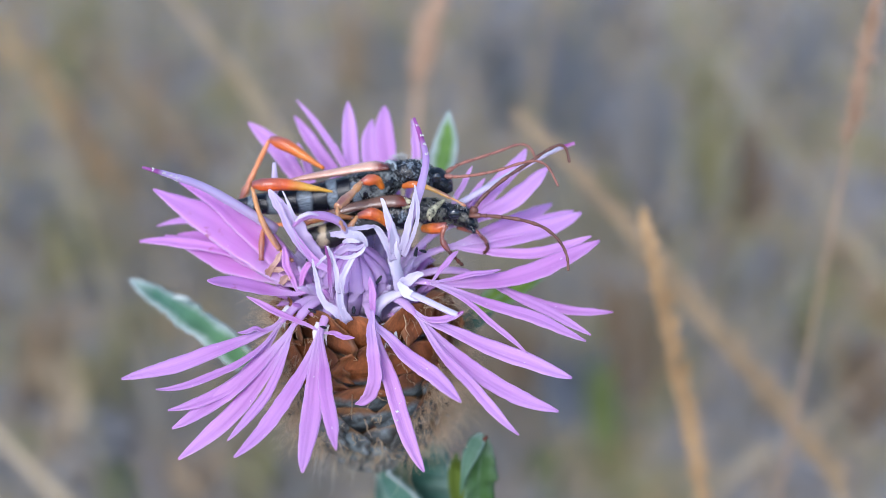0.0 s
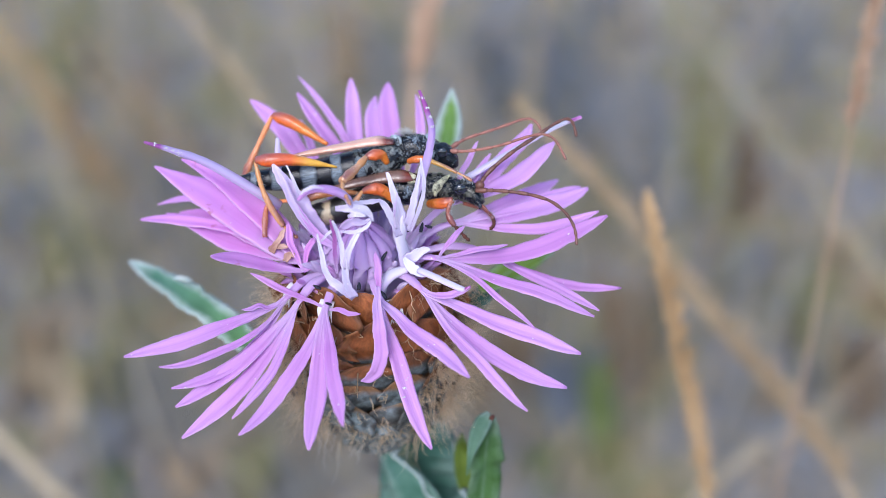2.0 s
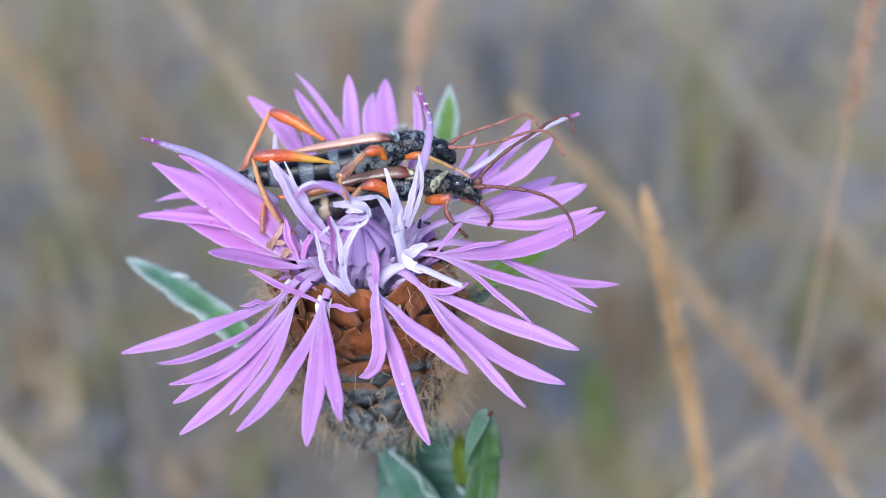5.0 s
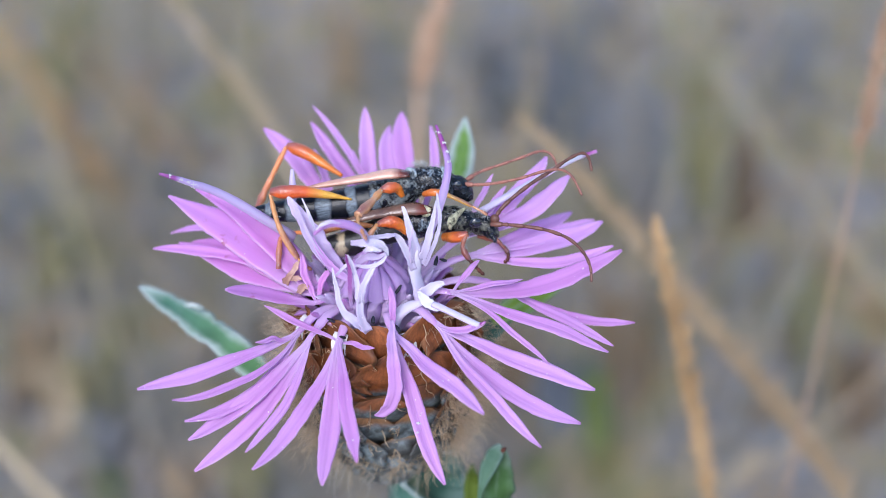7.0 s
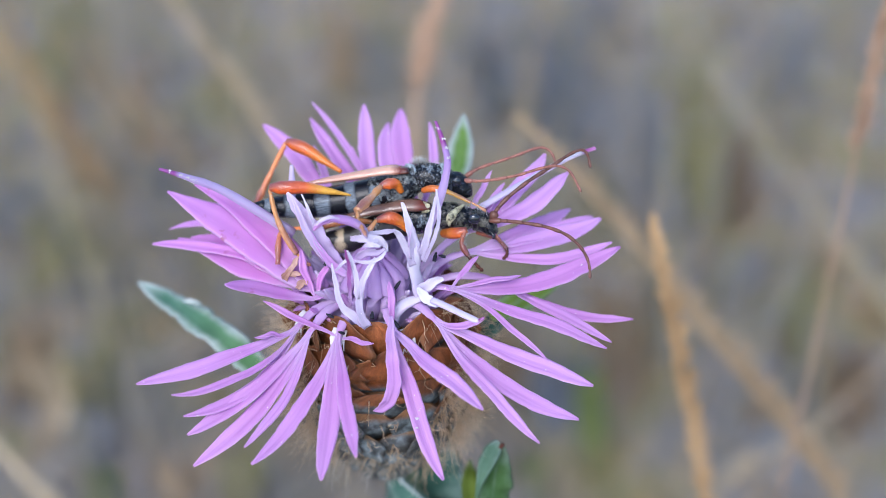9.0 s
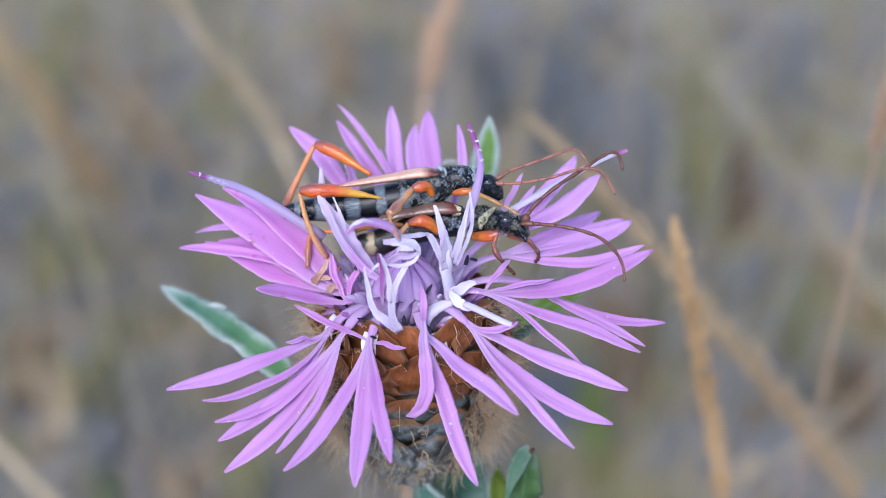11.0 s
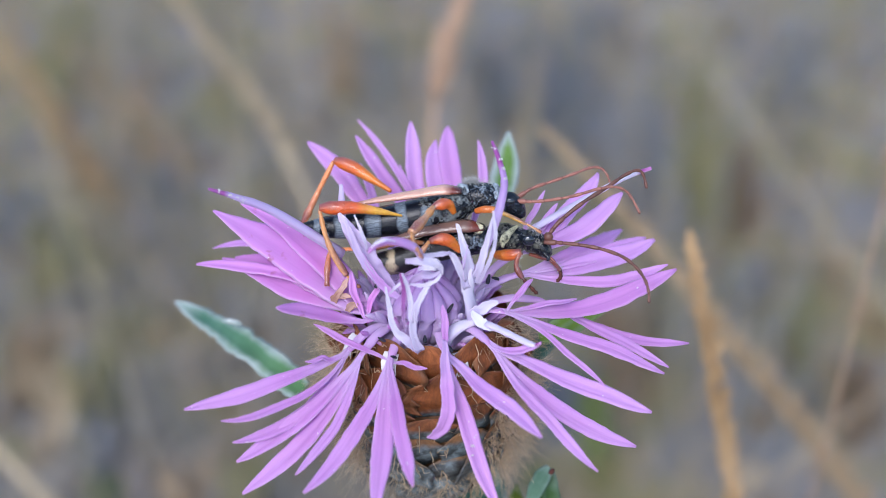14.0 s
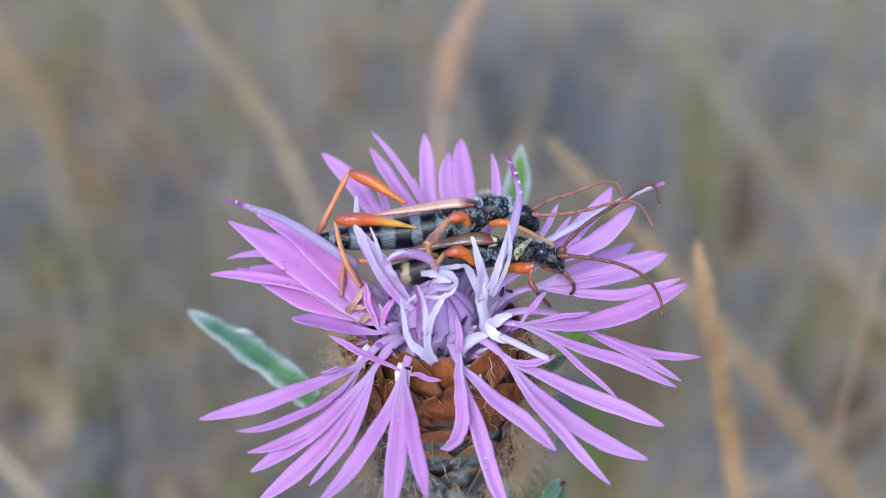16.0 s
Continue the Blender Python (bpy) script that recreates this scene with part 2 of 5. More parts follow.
def antenna_material(name, tone):
    n = Nodes(name, rough=0.42, spec=0.45)
    u, v = n.uv()
    ring = v
    joint = n.ramp(ring, (0.0, (0.5, 0.5, 0.5)), (0.07, (0, 0, 0)), (0.92, (0, 0, 0)), (1.0, (0.35, 0.35, 0.35)))
    col = n.ramp(n.noise(1500, 4), (0.3, (0.085 * tone, 0.034 * tone, 0.026 * tone)), (0.7, (0.20 * tone, 0.085 * tone, 0.062 * tone)))
    n.colour(n.mix(joint, col, (0.045, 0.016, 0.014)))
    n.bump(n.noise(4000, 3), 0.4, 0.00005)
    return n.mat


def stalk_material(name, dark, light, scale=60):
    n = Nodes(name, rough=0.7, spec=0.2)
    col = n.ramp(n.noise(scale, 5), (0.3, dark), (0.7, light))
    n.colour(col)
    n.sheer(col, 0.15)
    return n.mat


def zones(n, scale):
    """Patches of tan, olive, blue-grey and brown."""
    return n.ramp(n.noise(scale, 4, 0.5), (0.30, (0.42, 0.29, 0.16)), (0.40, (0.23, 0.24, 0.11)), (0.47, (0.40, 0.33, 0.23)),
                  (0.535, (0.22, 0.235, 0.265)), (0.58, (0.30, 0.285, 0.265)), (0.66, (0.25, 0.18, 0.115)), (0.75, (0.44, 0.36, 0.25)))


def meadow_material(name, patchy):
    """Dry and green blades, each of its own colour."""
    n = Nodes(name, rough=0.75, spec=0.2)
    pick = n.add("ShaderNodeNewGeometry").outputs["Random Per Island"]
    col = n.ramp(pick, (0.0, (0.26, 0.20, 0.12)), (0.3, (0.38, 0.31, 0.20)), (0.5, (0.33, 0.30, 0.19)), (0.64, (0.19, 0.22, 0.10)),
                 (0.78, (0.50, 0.42, 0.29)), (0.9, (0.36, 0.36, 0.37)), (1.0, (0.45, 0.30, 0.17)))
    col = n.mix(patchy, col, zones(n, 13))
    n.colour(col)
    n.sheer(col, 0.25)
    return n.mat


def ground_material():
    n = Nodes("dry_ground", rough=0.95, spec=0.1)
    col = n.mix(n.math("MULTIPLY", n.noise(70, 5), 0.3), zones(n, 13), (0.36, 0.33, 0.29))
    n.colour(col)
    n.bump(n.noise(40, 6), 0.6, 0.01)
    return n.mat


# the papery part of a scale shrinks from the topmost ring to the lowest
BRACTS = [scale_material("bract", (0.22, 0.275, 0.30), papery, split) for papery, split in (((0.30, 0.21, 0.12), 0.86), ((0.27, 0.16, 0.08), 0.80), ((0.25, 0.12, 0.05), 0.70), ((0.25, 0.085, 0.030), 0.52), ((0.26, 0.082, 0.026), 0.20))]
LEAF = leaf_material("woolly_leaf", (0.055, 0.15, 0.10), (0.10, 0.23, 0.16), 0.85, 0.0)
GREEN_LEAF = leaf_material("green_leaf", (0.12, 0.22, 0.03), (0.26, 0.42, 0.07), 0.3, 0.15)
EDGED_LEAF = leaf_material("edged_leaf", (0.08, 0.18, 0.03), (0.19, 0.34, 0.08), 1.0, 0.1)
DARK_LEAF = leaf_material("dark_green_leaf", (0.03, 0.085, 0.012), (0.095, 0.19, 0.085), 0.15, 0.1)
TEAL_LEAF = leaf_material("teal_leaf", (0.04, 0.115, 0.09), (0.08, 0.18, 0.145), 0.2, 0.0)
FELTED_LEAF = leaf_material("felted_leaf", (0.05, 0.14, 0.11), (0.115, 0.235, 0.19), 0.3, 0.0)
GREY_LEAF = leaf_material("grey_leaf", (0.06, 0.13, 0.085), (0.14, 0.25, 0.19), 0.2, 0.0)
OLIVE_LEAF = leaf_material("olive_leaf", (0.07, 0.11, 0.012), (0.13, 0.19, 0.03), 0.1, 0.0)
WOOL = plain_material("leaf_wool", (0.30, 0.38, 0.38), (0.54, 0.60, 0.60), 1500, rough=0.9)
CORE = plain_material("involucre_core", (0.13, 0.07, 0.04), (0.30, 0.16, 0.08), 900, relief=0.0004)
FIBRE = plain_material("bract_fringe", (0.50, 0.35, 0.21), (0.86, 0.72, 0.52), 700, relief=0, sheer=0.4)
FELT = plain_material("felt", (0.50, 0.45, 0.38), (0.80, 0.76, 0.70), 800, relief=0, sheer=0.4)
STEM = plain_material("flower_stem", (0.10, 0.15, 0.08), (0.26, 0.32, 0.22), 700)
WITHERED = plain_material("withered_floret", (0.26, 0.12, 0.09), (0.52, 0.34, 0.29), 900)
PAPPUS = plain_material("bristle", (0.62, 0.60, 0.60), (0.85, 0.84, 0.86), 800, relief=0)
ABDOMEN = abdomen_material()
BLACK = hairy_black("black_cuticle", (0.07, 0.09, 0.13), 0.0)
FUZZ = hairy_black("hairy_thorax", (0.36, 0.44, 0.52), 0.05, 1500)
SIDE_DOWN = hairy_black("downy_flank", (0.24, 0.27, 0.27), 0.3, 1200)
OLIVE_DOWN = hairy_black("olive_down", (0.17, 0.17, 0.13), 0.16, 1500)
GREY_DOWN = hairy_black("grey_down", (0.34, 0.41, 0.47), 0.6, 2400)
CREAM = hairy_black("cream_hairs", (0.60, 0.58, 0.38), 0.62, 2600)
HAIR = plain_material("pale_hair", (0.34, 0.36, 0.38), (0.66, 0.67, 0.66), 900, relief=0)
EYE = plain_material("eye", (0.005, 0.008, 0.014), (0.02, 0.03, 0.05), 3200, rough=0.08, spec=1.0, relief=0)
ELYTRON = elytron_material("elytron")
DARK_ELYTRON = elytron_material("dark_elytron", 0.26)
BROWN_LEG = leg_material("brown_leg", (0.30, 0.12, 0.035), (0.34, 0.13, 0.035), (0.24, 0.09, 0.03))
ORANGE_LEG = leg_material("orange_leg", (0.70, 0.38, 0.04), (0.64, 0.10, 0.012), (0.30, 0.07, 0.03))
CLUB_LEG = leg_material("orange_femur", (0.68, 0.18, 0.012), (0.64, 0.12, 0.012), (0.34, 0.08, 0.03))
YELLOW_LEG = leg_material("yellow_leg", (0.60, 0.15, 0.02), (0.62, 0.33, 0.06), (0.42, 0.20, 0.07))
SHIN = leg_material("shin", (0.62, 0.28, 0.09), (0.62, 0.30, 0.13), (0.55, 0.28, 0.14))
RED_ORANGE = leg_material("red_orange_shin", (0.74, 0.25, 0.08), (0.74, 0.26, 0.10), (0.66, 0.22, 0.10))
RED_SHIN = leg_material("dark_red_shin", (0.28, 0.07, 0.035), (0.20, 0.05, 0.03), (0.05, 0.015, 0.012))
TARSUS = plain_material("dark_tarsus", (0.04, 0.012, 0.01), (0.16, 0.05, 0.03), 1500)
STIGMA = plain_material("withered_stigma", (0.010, 0.011, 0.018), (0.035, 0.035, 0.055), 1500)
ANTENNA = antenna_material("antenna", 0.9)
RED_ANTENNA = antenna_material("red_antenna", 2.1)
EAR = stalk_material("dry_ear", (0.40, 0.26, 0.13), (0.64, 0.45, 0.26), 120)
PALE = stalk_material("pale_stalk", (0.36, 0.29, 0.19), (0.58, 0.48, 0.34))
ROSY = stalk_material("rosy_stalk", (0.42, 0.27, 0.18), (0.60, 0.43, 0.31))
OCHRE = stalk_material("ochre_grass", (0.36, 0.24, 0.11), (0.52, 0.36, 0.19))
TAN = stalk_material("tan_grass", (0.34, 0.25, 0.16), (0.50, 0.39, 0.26))
OLIVE = stalk_material("olive_grass", (0.20, 0.20, 0.09), (0.33, 0.32, 0.16))
BLUISH = stalk_material("blue_grey_blade", (0.20, 0.217, 0.25), (0.31, 0.32, 0.345))
SLATE = stalk_material("slate_blade", (0.11, 0.13, 0.17), (0.19, 0.215, 0.265))
BROWN = stalk_material("brown_grass", (0.17, 0.125, 0.08), (0.30, 0.22, 0.15))
GREEN = stalk_material("green_grass", (0.11, 0.15, 0.05), (0.20, 0.25, 0.10))
MEADOW = meadow_material("meadow", 0.78)
STEMS = meadow_material("meadow_stem", 0.4)
GROUND = ground_material()


# ---------------------------------------------------------------- shapes
def part(name, bm, material, parent, label="", smooth=True):
    """Links a bmesh as one mesh object under a thing or a part."""
    mesh = bpy.data.meshes.new(name)
    bm.to_mesh(mesh)
    bm.free()
    mesh.materials.append(material)
    if smooth:
        mesh.polygons.foreach_set("use_smooth", [True] * len(mesh.polygons))
    ob = new(name, mesh)
    ob.parent = parent
    if label:
        tagged(ob, label)
    return ob


def thing(name, place, label, category, group=""):
    ob = new(name)
    ob.location = place
    return tagged(ob, label, category, group)


def spline(points, steps):
    """A smooth line through the points (in mm), steps to a span."""
    p = [Vector(q) for q in points]
    p = [p[0] * 2 - p[1]] + p + [p[-1] * 2 - p[-2]]
    line = []
    for i in range(1, len(p) - 2):
        a, b, c, d = p[i - 1 : i + 3]
        for k in range(steps):
            t = k / steps
            line.append(0.5 * (2 * b + (c - a) * t + (2 * a - 5 * b + 4 * c - d) * t * t + (3 * b - 3 * c + d - a) * t**3))
    return line + [p[-2]]


def spread(values, count):
    return np.interp(np.linspace(0, 1, count), np.linspace(0, 1, len(values)), values)


def sweep(bm, points, radii, sides=8, steps=4, squash=1.0, up=(0, 0, 1), wobble=0.0):
    """A closed tapered tube along the points; millimetres. squash: height to width."""
    line = spline(points, steps)
    radius = spread(radii, len(line))
    uv = bm.loops.layers.uv.verify()
    rings, up = [], Vector(up)
    for i, p in enumerate(line):
        ahead = (line[min(i + 1, len(line) - 1)] - line[max(i - 1, 0)]).normalized()
        side = ahead.cross(up)
        side = side.normalized() if side.length > 1e-4 else Vector((1, 0, 0))
        top = side.cross(ahead)
        r = radius[i] * (1 + wobble * noise.noise(p * 2.3))
        rings.append([bm.verts.new((p + (side * math.cos(a) + top * math.sin(a) * squash) * r) * MM)
                      for a in (math.tau * k / sides for k in range(sides))])
    last = len(line) - 1
    for i in range(last):
        for k in range(sides):
            j = (k + 1) % sides
            face = bm.faces.new((rings[i][k], rings[i][j], rings[i + 1][j], rings[i + 1][k]))
            for loop, (a, b) in zip(face.loops, ((k, i), (k + 1, i), (k + 1, i + 1), (k, i + 1))):
                loop[uv].uv = (a / sides, b / last)
    for ring, v in ((rings[0][::-1], 0.0), (rings[-1], 1.0)):
        for loop in bm.faces.new(ring).loops:
            loop[uv].uv = (0.5, v)
    return bm


def blade(bm, line, widths, normal, fold=0.25, thick=0.07, ripple=0.0, nick=0.0):
    """A leaf or a corolla lobe along a line: grooved, thin, with rounded edges; millimetres."""
    uv = bm.loops.layers.uv.verify()
    count = len(line)
    half = spread(widths, count) / 2
    rows = []
    for i, p in enumerate(line):
        ahead = (line[min(i + 1, count - 1)] - line[max(i - 1, 0)]).normalized()
        side = ahead.cross(normal).normalized()
        top = side.cross(ahead)
        h = max(half[i], 0.03)
        th = min(thick, h * 0.8)
        wave = ripple * noise.noise(p * 0.9) * h
        row = []
        sides = [1 + nick * (noise.noise(p * 2.1 + Vector((k * 7, 0, 0))) + 0.8 * noise.noise(p * 6.3 + Vector((k * 7, 0, 0)))) for k in (0, 1)]
        for u, lift in ((-1, 0.0), (-0.82, 0.5), (-0.4, 0.42), (0, 0.2), (0.4, 0.42), (0.82, 0.5), (1, 0.0),
                        (0.8, -0.5), (0.35, -0.5), (0, -0.62), (-0.35, -0.5), (-0.8, -0.5)):
            q = p + side * (u * h * sides[u > 0]) + top * (lift * th + fold * h * (abs(u) - 0.5) + wave * u)
            row.append((bm.verts.new(q * MM), 0.5 + u / 2))
        rows.append(row)
    around = len(rows[0])
    for i in range(count - 1):
        for k in range(around):
            j = (k + 1) % around
            corners = ((rows[i][k], i), (rows[i][j], i), (rows[i + 1][j], i + 1), (rows[i + 1][k], i + 1))
            face = bm.faces.new([c[0][0] for c in corners])
            for loop, ((_, u), at) in zip(face.loops, corners):
                loop[uv].uv = (u, at / (count - 1))
    bm.faces.new([v for v, _ in rows[0]][::-1])
    bm.faces.new([v for v, _ in rows[-1]])
    return bm


def ball(bm, centre, size, turn=(0, 0, 0), rough=0.0, segments=20):
    m = Matrix.LocRotScale(Vector(centre) * MM, Euler([radians(a) for a in turn]), Vector(size) * MM)
    made = bmesh.ops.create_uvsphere(bm, u_segments=segments, v_segments=segments * 2 // 3, radius=1, calc_uvs=True, matrix=m)
    for v in made["verts"]:
        if rough:
            v.co += (v.co - Vector(centre) * MM).normalized() * noise.noise(v.co * 2600) * rough * MM
    return bm


def crumple(bm, amount, scale):
    """Creases and dents; millimetres."""
    for v in bm.verts:
        v.co += noise.noise_vector(v.co / MM * scale) * amount * MM + noise.noise_vector(v.co / MM * scale * 2.7) * amount * 0.4 * MM
    return bm


def polar(az, r, h):
    return Vector((r * math.cos(radians(az)), r * math.sin(radians(az)), h))


# ---------------------------------------------------------------- ground and meadow
def ground():
    bm = bmesh.new()
    bmesh.ops.create_grid(bm, x_segments=60, y_segments=60, size=1)
    for v in bm.verts:
        x, y = v.co.x, v.co.y
        v.co = (x * abs(x) ** 2 * 400, y * abs(y) ** 2 * 400, 0)
        if v.co.length < 20:
            v.co.z = 0.012 * noise.noise(v.co * 6)
    ob = part("ground", bm, GROUND, None)
    return tagged(ob, "dry meadow soil with withered litter", "ground", kind="structure")


def meadow(name, count, near, far, tall, wide, leans, label, material=MEADOW):
    """Withered blades; far too many to count."""
    rng = random.Random(name)
    verts, faces = [], []
    while len(verts) < 12 * count:
        r, turn = far * rng.random() ** 0.75, rng.uniform(0, math.tau)
        x, y = r * math.cos(turn), 0.5 + r * math.sin(turn)
        if math.hypot(x, y - 0.1) < near:
            continue
        h = tall * rng.uniform(0.35, 1.0)
        w = wide * rng.uniform(0.4, 1.0)
        a, lean = rng.uniform(0, math.tau), rng.uniform(*leans) * h
        dx, dy = math.cos(a) * lean, abs(math.sin(a)) * lean
        s = rng.uniform(0, math.pi)
        sx, sy = math.cos(s) * w / 2, math.sin(s) * w / 2
        base = len(verts)
        for k, f in enumerate((0, 0.5, 0.8, 1.0)):
            cx, cy, cz = x + dx * f**1.8, y + dy * f**1.8, -0.01 + (h + 0.01) * f
            t = (1.0, 0.9, 0.6, 0.08)[k]
            verts += [(cx - sx * t, cy - sy * t, cz), (cx + sx * t, cy + sy * t, cz), (cx + sy * t * 0.3, cy - sx * t * 0.3, cz)]
        for k in range(3):
            b = base + 3 * k
            faces += [(b, b + 1, b + 4, b + 3), (b + 1, b + 2, b + 5, b + 4), (b + 2, b, b + 3, b + 5)]
    mesh = bpy.data.meshes.new(name)
    mesh.from_pydata(verts, [], faces)
    mesh.materials.append(material)
    return tagged(new(name, mesh), label, "grass", kind="stuff")


def tuft(base, top, wide, count, material, label):
    """A bundle of blades from the soil at base to about top (mm from the flower)."""
    rng = random.Random(str(base))
    base, top = Vector(base), Vector(top)
    verts, faces = [], []
    for _ in range(count):
        a = base + Vector((rng.uniform(-0.5, 0.5) * wide, rng.uniform(-0.5, 0.5) * wide, -4))
        b = top + Vector((rng.uniform(-0.6, 0.6) * wide, rng.uniform(-0.5, 0.5) * wide, rng.uniform(-0.25, 0.05) * (top - base).length))
        m = a.lerp(b, 0.5) + Vector((rng.uniform(-0.2, 0.2) * wide, 0, rng.uniform(0, 0.1) * wide))
        w, s = rng.uniform(1.2, 3.0), rng.uniform(-0.6, 0.6)
        n = len(verts)
        for k in range(5):
            t = k / 4
            p = a * (1 - t) ** 2 + m * 2 * t * (1 - t) + b * t * t
            h = w * (1, 1, 0.9, 0.6, 0.1)[k]
            verts += [tuple((p + Vector(q) * h) * MM) for q in ((-1, s, 0), (1, -s, 0), (0, 0.5, 0.2))]
        for k in range(4):
            i = n + 3 * k
            faces += [(i, i + 1, i + 4, i + 3), (i + 1, i + 2, i + 5, i + 4), (i + 2, i, i + 3, i + 5)]
    mesh = bpy.data.meshes.new("grass_tuft")
    mesh.from_pydata(verts, [], faces)
    mesh.materials.append(material)
    ob = new("grass_tuft", mesh)
    ob.location = FLOWER
    return tagged(ob, label, "grass", "tufts in the meadow", "stuff")


def stalk(points, thick, material, label, ear=0.0, ear_from=0.0):
    """A grass culm through points (mm from the flower), down to the soil; ear: width of its panicle."""
    line = [Vector(p) for p in points]
    top, low = line[0], line[-1]
    run = (low - line[-2]).normalized()
    drop = (-FLOWER.z / MM - 4 - low.z) / min(run.z, -0.35)
    end = low + Vector((run.x * drop * 0.6, run.y * drop * 0.6, -FLOWER.z / MM - 4 - low.z))
    step, far = (low - line[-3]).length / 2, (end - low).length
    at = step
    while at < far:
        line.append(low.lerp(end, at / far))
        step *= 1.6
        at += step
    upper = len(points)
    line.append(end)
    ob = thing("grass_stalk", FLOWER, label, "grass", "stalks behind the flower")
    part("culm", sweep(bmesh.new(), line, [thick * 0.35, thick * 0.5, thick * 0.5], sides=7, steps=5), material, ob)
    for k in (2, 3):
        if k < len(line) - 1:
            way = (line[k + 1] - line[k - 1]).normalized() * thick
            part("node", sweep(bmesh.new(), [line[k] - way, line[k], line[k] + way], [thick * 0.48, thick * 0.54, thick * 0.48], sides=8, steps=2), material, ob)
    if ear:
        rng = random.Random(str(points[0]))
        path = spline(line[:upper], 14)
        path = path[: int(len(path) * ear_from)]
        bm = bmesh.new()
        for i, p in enumerate(path):
            grow = min(1.0, 0.4 + i / 50)
            for _ in range(6):
                out = Vector((rng.uniform(-1, 1), rng.uniform(-1, 1), rng.uniform(0.4, 1.4))).normalized()
                long = ear * grow * rng.uniform(0.7, 1.3)
                q = p + out * long * 0.25
                sweep(bm, [q, q + out * long * 0.5 + Vector((0, 0, long * 0.2)), q + out * long * 0.7 + Vector((0, 0, long * 0.7))],
                      [ear * 0.08, ear * 0.15, 0.02], sides=5, steps=2)
        tagged(part("panicle", bm, material, ob, "withered panicle of narrow spikelets"), kind="stuff")
    return ob


# ---------------------------------------------------------------- the knapweed
knapweed = thing("knapweed", FLOWER, "pink-violet knapweed in flower, brown bracts, grey-green woolly leaves", "flower")


def floret(az, r, h, lobes, material=PETAL):
    """An outer floret: a pale tube from the receptacle to its throat, and narrow lobes. Each lobe: azimuth, rise, length,
    bow up, bow aside, width."""
    throat = polar(az, r, h)
    foot = polar(az, min(3.2, r * 0.5), 0.2)
    lift = Vector((0, 0, 0.25 + 0.05 * r))
    waist = foot.lerp(throat, 0.5) + lift
    tube = part("floret", sweep(bmesh.new(), [foot, waist, throat.lerp(waist, 0.3) + lift * 0.3, throat], [0.34, 0.35, 0.37, 0.36, 0.30, 0.19, 0.04], sides=12, steps=6, squash=0.6, wobble=0.15), TUBE, knapweed)
    for az1, rise, length, bow, sway, width in lobes:
        ahead = Vector((math.cos(radians(az1)) * math.cos(radians(rise)), math.sin(radians(az1)) * math.cos(radians(rise)), math.sin(radians(rise))))
        side = ahead.cross(Vector((0, 0, 1))).normalized()
        top = side.cross(ahead)
        a, b = throat + Vector((0, 0, 0.12)), throat + ahead * length
        c = ((a + b) / 2 + top * bow + side * sway) * 2 - (a + b) / 2
        line = [throat.lerp(waist, 0.55) + Vector((0, 0, 0.12)), throat.lerp(waist, 0.28) + Vector((0, 0, 0.2))]
        for k in range(1, 29):
            t = k / 28
            way = noise.noise_vector(b + Vector((t * 2.2, 0, 0))) * 0.22 * math.sin(math.pi * t) * 1.5
            line.append(a * (1 - t) ** 2 + c * 2 * t * (1 - t) + b * t * t + way)
        broad = [0.26, 0.37, 0.47, 0.59, 0.73, 0.84, 0.92, 0.98, 1.0, 0.98, 0.92, 0.78, 0.52, 0.14]
        if width > 1.6:
            broad = [0.5, 0.66, 0.8, 0.9, 0.97, 1.0, 0.98, 0.93, 0.85, 0.74, 0.6, 0.44, 0.26, 0.06]
        ragged = [width * w * 1.14 * (1 + 0.12 * noise.noise(b + Vector((0, i * 0.7, 0)))) for i, w in enumerate(broad)]
        # the lobes turn their faces to the open side, where the light comes from
        facing = top + Vector((0, -0.75, 0.45)) + side * 0.5 * noise.noise(b * 1.7)
        bm = blade(bmesh.new(), line, ragged, facing, fold=(0.30 + 0.24 * noise.noise(b * 0.8)) / max(1.0, width * 0.9), thick=0.2, ripple=0.18, nick=min(0.12, 0.08 / width))
        part("lobe", bm, material, tube)


def slim(points, widths, material, name="disc_floret", label="", sides=10, squash=0.7):
    return part(name, sweep(bmesh.new(), points, widths, sides=sides, steps=6, squash=squash, wobble=0.12), material, knapweed, label)


def ribbon(points, width, material=WHITE):
    line = spline(points, 9)
    facing = Vector((0.05, -0.8, 0.6))
    rng = random.Random(str(points[0]))
    worn = [width * w * rng.uniform(0.7, 1.2) for w in (0.75, 0.8, 0.9, 0.9, 0.85, 0.95, 1.0, 0.9, 0.8, 0.85, 0.8, 0.7, 0.5, 0.2)]
    bm = blade(bmesh.new(), line, worn, facing, fold=0.45, thick=0.06, ripple=1.0)
    return part("disc_floret", crumple(bm, 0.11 if width < 0.95 else 0.05, 1.4), material, knapweed)


def strip(points, widths, material=WHITE, name="disc_floret"):
    """A thin withered lobe of a disc floret; millimetres."""
    line = spline(points, 9)
    bm = blade(bmesh.new(), line, widths, Vector((0.05, -0.9, 0.4)), fold=0.3, thick=0.05, ripple=0.8, nick=0.08 if name == "lobe" else 0.22)
    return part(name, crumple(bm, 0.05, 1.5), material, knapweed)


